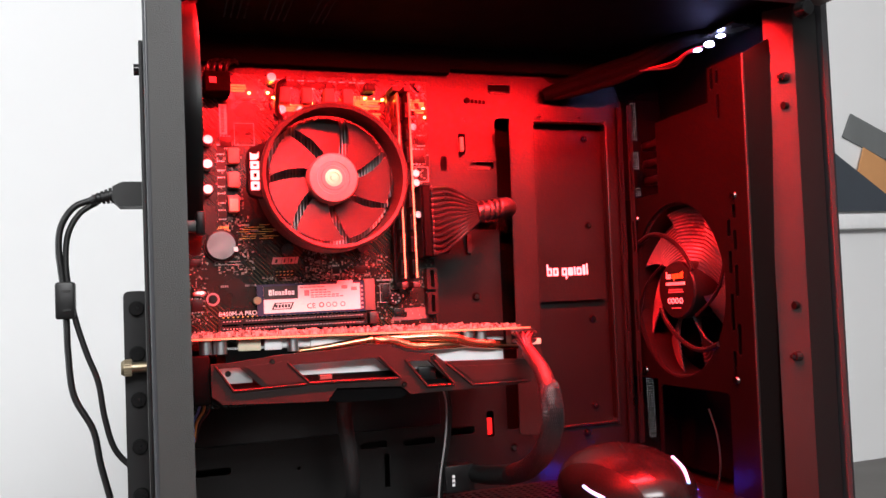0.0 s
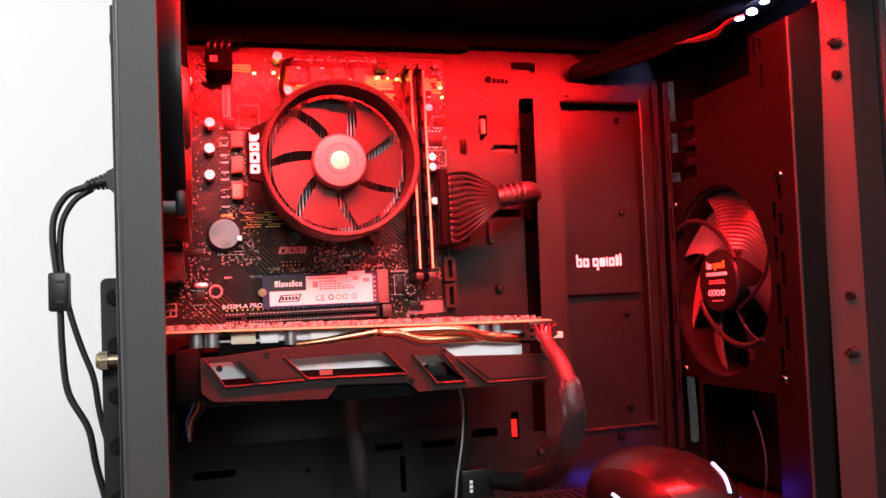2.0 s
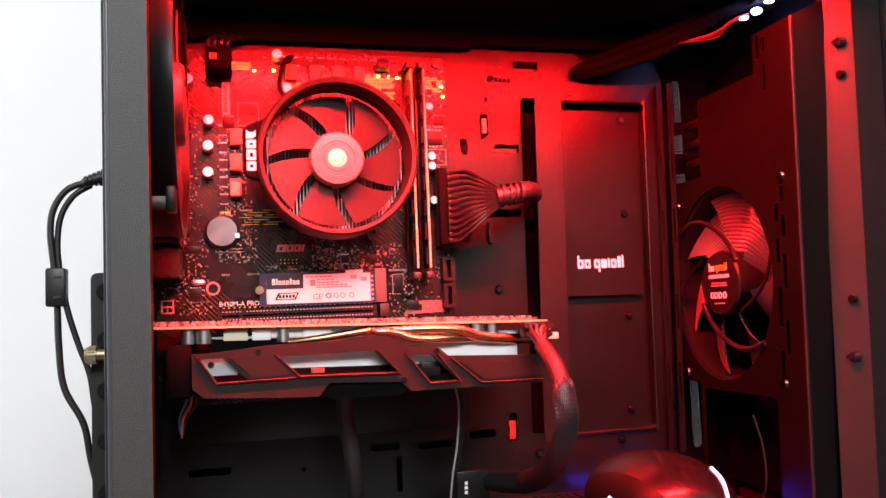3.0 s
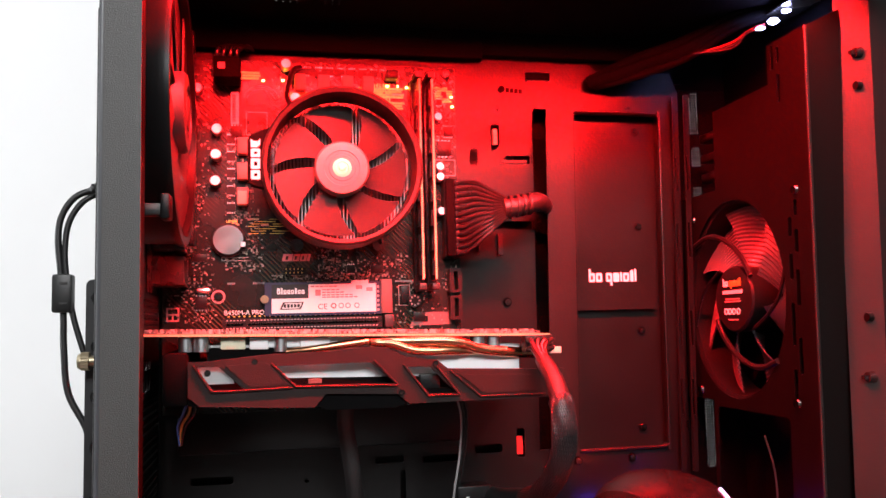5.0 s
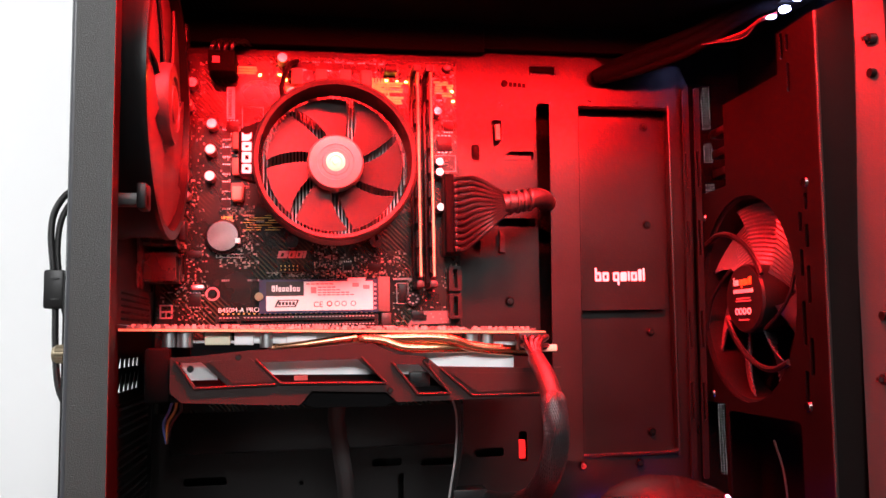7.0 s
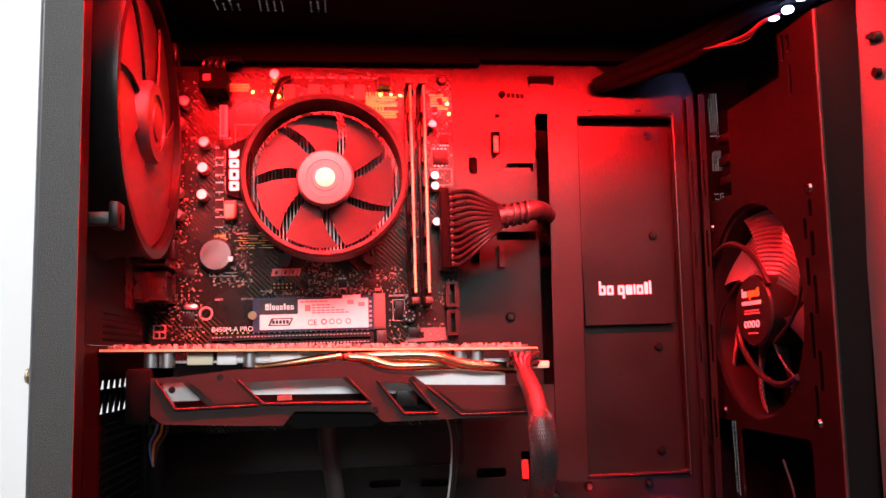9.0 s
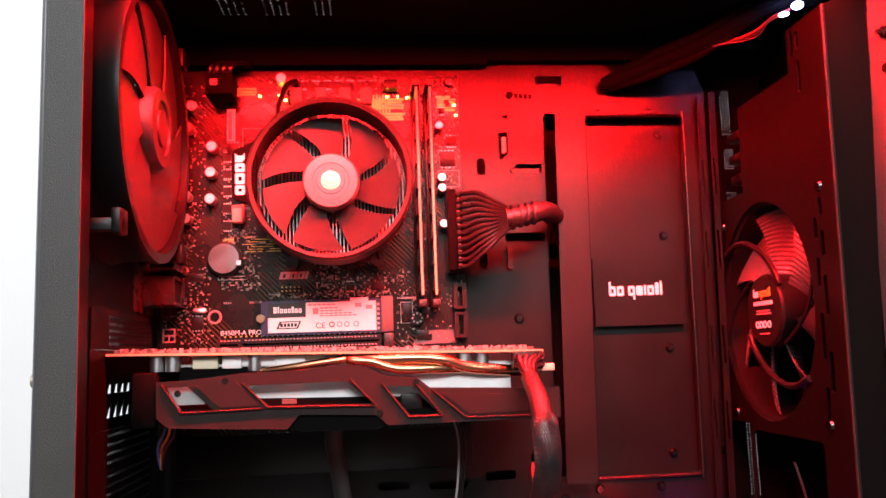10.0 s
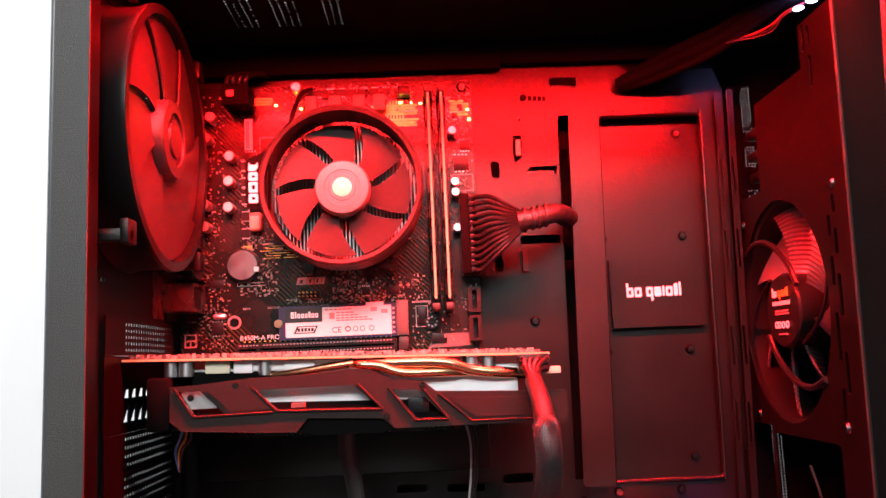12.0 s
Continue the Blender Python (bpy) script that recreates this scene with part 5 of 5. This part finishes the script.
for k in range(64):
    way = 1 if k % 2 else -1
    pts, up = [], Vector((0.3, 0.2, 0.9)).normalized()
    for i, q in enumerate(spine):
        d = (spine[min(i + 1, len(spine) - 1)] - spine[max(i - 1, 0)]).normalized()
        side = d.cross(up).normalized()
        up = side.cross(d).normalized()
        a = k * 2 * math.pi / 64 + way * 0.09 * i
        pts.append(q + side * math.cos(a) * 0.0061 + up * math.sin(a) * 0.0061)
    part("strand", T(pts, 0.00036, seg=5, steps=1), BRAIDLINE, core)
part("end_plug", B(0.1120, 0.1330, -0.0500, -0.0360, 0.1220, 0.1400, bev=0.0008), CHIP, pw, "black square plug")
marks("plug_print", pw, WHITE, -0.0504, [(0.1165 + 0.0001 * k, 0.1262 + 0.0028 * k, 0.1185 + 0.0001 * k, 0.1282 + 0.0028 * k) for k in range(3)], 0.0003)

atx = thing("board_power_cable", (0.155, -0.02, 0.31), "fan of black wires plugged into the board", "cable")
plug = B(0.1168, 0.1225, -0.0160, -0.0118, 0.2865, 0.3395, bev=0.0006)
part("plug", plug, MATTE, atx)
for j in range(12):
    part("plug_cell", B(0.1224, 0.1246, -0.0184, -0.0122, 0.2870 + 0.0043 * j, 0.2906 + 0.0043 * j, bev=0.0005), CHIP, atx)
for j in range(12):
    for i in range(2):
        z = 0.2888 + 0.0043 * j
        p0 = (0.1236, -0.0140 - 0.0035 * i, z)
        f = (j - 5.5) / 5.5
        p2 = (0.1540, -0.0330 + 0.004 * (i - 0.5), 0.3165 + 0.0058 * f)
        p1 = (0.1375, -0.0230 - 0.0035 * i, z * 0.75 + p2[2] * 0.25 + 0.0015)
        part("wire", T([p0, (0.1290, -0.0165 - 0.0035 * i, z), p1, p2], 0.00125, seg=6, steps=5), WIRE, atx)
part("heat_shrink", T([(0.1520, -0.0330, 0.3165), (0.1640, -0.0335, 0.3180), (0.1760, -0.0290, 0.3215), (0.1850, -0.0160, 0.3220)], 0.0064, seg=14), TAPE, atx, "wrapped cable neck")
part("tail", T([(0.1830, -0.0170, 0.3220), (0.1945, 0.0040, 0.3200), (0.1975, 0.0200, 0.3100)], 0.0066, seg=12), WIRE, atx)
part("cable_tie", lathe(lambda a, b, c: (0.1560 + c, -0.0333 + a, 0.3170 + b), [(0.0074, -0.001), (0.0080, -0.001), (0.0080, 0.001), (0.0074, 0.001)], seg=20), PLASTIC, atx)

for k in range(3):
    part("cable_tie", lathe(lambda a, b, c: (0.1610 + 0.0042 * k + c, -0.0337 + a, 0.3178 + 0.0008 * k + b), [(0.0072, -0.0012), (0.0077, -0.0008), (0.0077, 0.0008), (0.0072, 0.0012)], seg=20), TAPE, atx, "wound tape edge")

cp = thing("processor_power_cable", (-0.03, -0.01, 0.42), "black processor power lead in its socket", "cable")
part("plug", B(-0.0360, -0.0190, -0.0220, -0.0010, 0.4030, 0.4170, bev=0.0008), MATTE, cp)
part("plug_print", B(-0.0330, -0.0285, -0.0224, -0.0221, 0.4085, 0.4125), PINK, cp)
for k in range(4):
    part("wire", T([(-0.0345 + 0.0042 * k, -0.015, 0.4165), (-0.0330 + 0.0042 * k, -0.016, 0.4230), (-0.0270 + 0.0040 * k, -0.006, 0.4290), (-0.0230 + 0.004 * k, 0.006, 0.4310)], 0.0015, seg=6), WIRE, cp)

strap = tagged(part("flat_cable", T([(0.0440, -0.058, 0.1985), (0.0425, -0.055, 0.1850), (0.0450, -0.050, 0.1680), (0.0480, -0.048, 0.1450), (0.0490, -0.040, 0.1230), (0.0480, -0.020, 0.1140)], 0.0050, seg=10, flat=0.25), RUBBER), "flat black cable hanging below the card", "cable")
thin = thing("thin_lead", (0.113, -0.05, 0.15), "thin pale-edged ribbon lead hanging below the card", "cable")
for k in range(3):
    part("wire", T([(0.1110 + 0.0018 * k, -0.052, 0.1985), (0.1145 + 0.0018 * k, -0.052, 0.1830), (0.1135 + 0.0016 * k, -0.050, 0.1600), (0.1100 + 0.0014 * k, -0.046, 0.1350), (0.1085 + 0.0014 * k, -0.040, 0.1090)], 0.0007, seg=6), WIRE if k else GREYPRINT, thin)
lw = thing("loose_leads", (-0.032, -0.05, 0.19), "small blue and orange leads below the card", "cable")
for k, m_ in enumerate((mat("blue_insulation", (0.05, 0.12, 0.4), 0.4), mat("orange_insulation", (0.6, 0.25, 0.06), 0.4), WIRE)):
    part("wire", T([(-0.047 + 0.002 * k, -0.07, 0.2000), (-0.049 + 0.003 * k, -0.07, 0.194), (-0.052 + 0.002 * k, -0.068, 0.187), (-0.051, -0.064, 0.176)], 0.0008, seg=6), m_, lw)

top_c = thing("front_panel_cables", (0.29, -0.04, 0.43), "black cable bundle running under the top to the front ports", "cable")
for k, (dz, r) in enumerate(((0.0, 0.0052), (0.006, 0.0040), (-0.0065, 0.0030), (0.003, 0.0034))):
    part("cable", T([(0.2320 + 0.002 * k, 0.006, 0.4160 + dz * 0.4), (0.2600, -0.012, 0.4230 + dz), (0.2900, -0.036, 0.4310 + dz), (0.3180, -0.056, 0.4450 + dz * 0.6), (0.3450, -0.075, 0.4490 + dz * 0.3)], r, seg=10), MATTE, top_c)
fl = thing("front_port_board", (0.333, -0.08, 0.437), "small circuit board with glowing white lights and thin leads", "circuit board")
bm = bmesh.new()
box(bm, 0.3300, 0.3520, -0.1080, -0.0620, 0.4440, 0.4455)
part("board", bm, PCB, fl)
for x, y, z, a, b in ((0.3312, -0.0785, 0.4375, 0.0036, 0.0022), (0.3355, -0.0870, 0.4415, 0.0030, 0.0012), (0.3255, -0.0720, 0.4345, 0.0030, 0.0010)):
    bm = bmesh.new()
    bmesh.ops.create_uvsphere(bm, u_segments=16, v_segments=10, radius=1)
    for v in bm.verts:
        v.co = Vector((x + v.co.x * a, y + v.co.y * a, z + v.co.z * b))
    part("lamp", bm, WHITEGLOW, fl, "glowing white light")
for k in range(3):
    part("lead", T([(0.3290, -0.073, 0.4375 - 0.001 * k), (0.3210 - 0.001 * k, -0.066, 0.4355 - 0.0015 * k), (0.3120, -0.058, 0.4290 - 0.002 * k), (0.2980 - 0.004 * k, -0.045, 0.4265 - 0.001 * k)], 0.0006, seg=6), TAPE if k else mat("red_insulation", (0.5, 0.03, 0.03), 0.4), fl)
part("slim_lead", T([(0.2920, -0.100, 0.168), (0.2950, -0.103, 0.150), (0.2955, -0.104, 0.130), (0.2940, -0.100, 0.112)], 0.0007, seg=6), WIRE, front_fan)

# ---- mouse left lying on the power supply cover ----
mouse = thing("computer_mouse", (0.237, -0.066, FLOOR_Z), "glossy black mouse with glowing blue strips lying in the case", "mouse")


def shell(lift, grow):
    bm = bmesh.new()
    bmesh.ops.create_uvsphere(bm, u_segments=40, v_segments=24, radius=1)
    for v in bm.verts:
        a, b, c = v.co
        wide = 0.0440 * (1 - 0.04 * b)
        c2 = max(c, -0.25)
        v.co = Vector((0.2405 + a * wide * grow, -0.066 + b * 0.060 * grow, FLOOR_Z + 0.0080 + c2 * 0.0295 * grow + lift))
    return bm


part("shell", shell(0.0, 1.0), MOUSE, mouse)
bm = shell(0.0005, 1.006)
bmesh.ops.bisect_plane(bm, geom=bm.verts[:] + bm.edges[:] + bm.faces[:], plane_co=(0.217, -0.098, 0.12), plane_no=Vector((1, 0.25, 0.15)).normalized(), clear_outer=True)
part("side_grip", bm, MOUSESIDE, mouse, "matte dark side grip")


def on_shell(p):
    c = Vector((0.2405, -0.066, FLOOR_Z + 0.008))
    d = Vector(p) - c
    k = math.sqrt((d.x / 0.0450) ** 2 + (d.y / 0.060) ** 2 + (d.z / 0.0295) ** 2)
    return c + d / k * 1.005


part("light_strip", T([on_shell(p) for p in ((0.2618, -0.0873, 0.1330), (0.2600, -0.1000, 0.1290), (0.2572, -0.1130, 0.1236))], 0.0013, seg=8), BLUEGLOW, mouse, "glowing blue strip")
part("light_strip", T([on_shell(p) for p in ((0.1830, -0.0900, 0.1260), (0.1885, -0.1000, 0.1220), (0.1960, -0.1100, 0.1185))], 0.0012, seg=8), BLUEGLOW, mouse, "glowing blue strip")
# unseen strips added to throw blue glow on the case floor
part("hidden_glow", T([(0.2880, -0.040, 0.1100), (0.2905, -0.060, 0.1100), (0.2880, -0.085, 0.1100)], 0.0012, seg=8), BLUEDEEP, mouse, "hidden blue light added beside the mouse")
part("hidden_glow", T([(0.2220, -0.012, 0.1100), (0.2330, -0.008, 0.1100), (0.2470, -0.006, 0.1100)], 0.0012, seg=8), BLUEDEEP, mouse, "hidden blue light added beside the mouse")

# ---- display cable at the rear ----
dc = thing("display_cable", (-0.1, -0.015, 0.30), "black twin cable with a ferrite block plugged into the rear", "cable")
bm = plate([(-0.0735, 0.3235), (-0.0735, 0.3395), (-0.0895, 0.3395), (-0.0955, 0.3365), (-0.0955, 0.3275), (-0.0915, 0.3235)], [], back(-0.030), 0.016)
part("plug", bm, PLASTIC, dc, smooth=False)
for k in range(5):
    x = -0.0955 - 0.0026 * k
    part("strain_ring", C((x, -0.022, 0.3318 - 0.0006 * k), (x - 0.0018, -0.022, 0.3315 - 0.0006 * k), 0.0052 - 0.0005 * k, seg=14), RUBBER, dc)
part("strain_core", T([(-0.0950, -0.022, 0.3318), (-0.1020, -0.022, 0.3305), (-0.1085, -0.018, 0.3290)], 0.0036, seg=10, taper=0.0028), RUBBER, dc)
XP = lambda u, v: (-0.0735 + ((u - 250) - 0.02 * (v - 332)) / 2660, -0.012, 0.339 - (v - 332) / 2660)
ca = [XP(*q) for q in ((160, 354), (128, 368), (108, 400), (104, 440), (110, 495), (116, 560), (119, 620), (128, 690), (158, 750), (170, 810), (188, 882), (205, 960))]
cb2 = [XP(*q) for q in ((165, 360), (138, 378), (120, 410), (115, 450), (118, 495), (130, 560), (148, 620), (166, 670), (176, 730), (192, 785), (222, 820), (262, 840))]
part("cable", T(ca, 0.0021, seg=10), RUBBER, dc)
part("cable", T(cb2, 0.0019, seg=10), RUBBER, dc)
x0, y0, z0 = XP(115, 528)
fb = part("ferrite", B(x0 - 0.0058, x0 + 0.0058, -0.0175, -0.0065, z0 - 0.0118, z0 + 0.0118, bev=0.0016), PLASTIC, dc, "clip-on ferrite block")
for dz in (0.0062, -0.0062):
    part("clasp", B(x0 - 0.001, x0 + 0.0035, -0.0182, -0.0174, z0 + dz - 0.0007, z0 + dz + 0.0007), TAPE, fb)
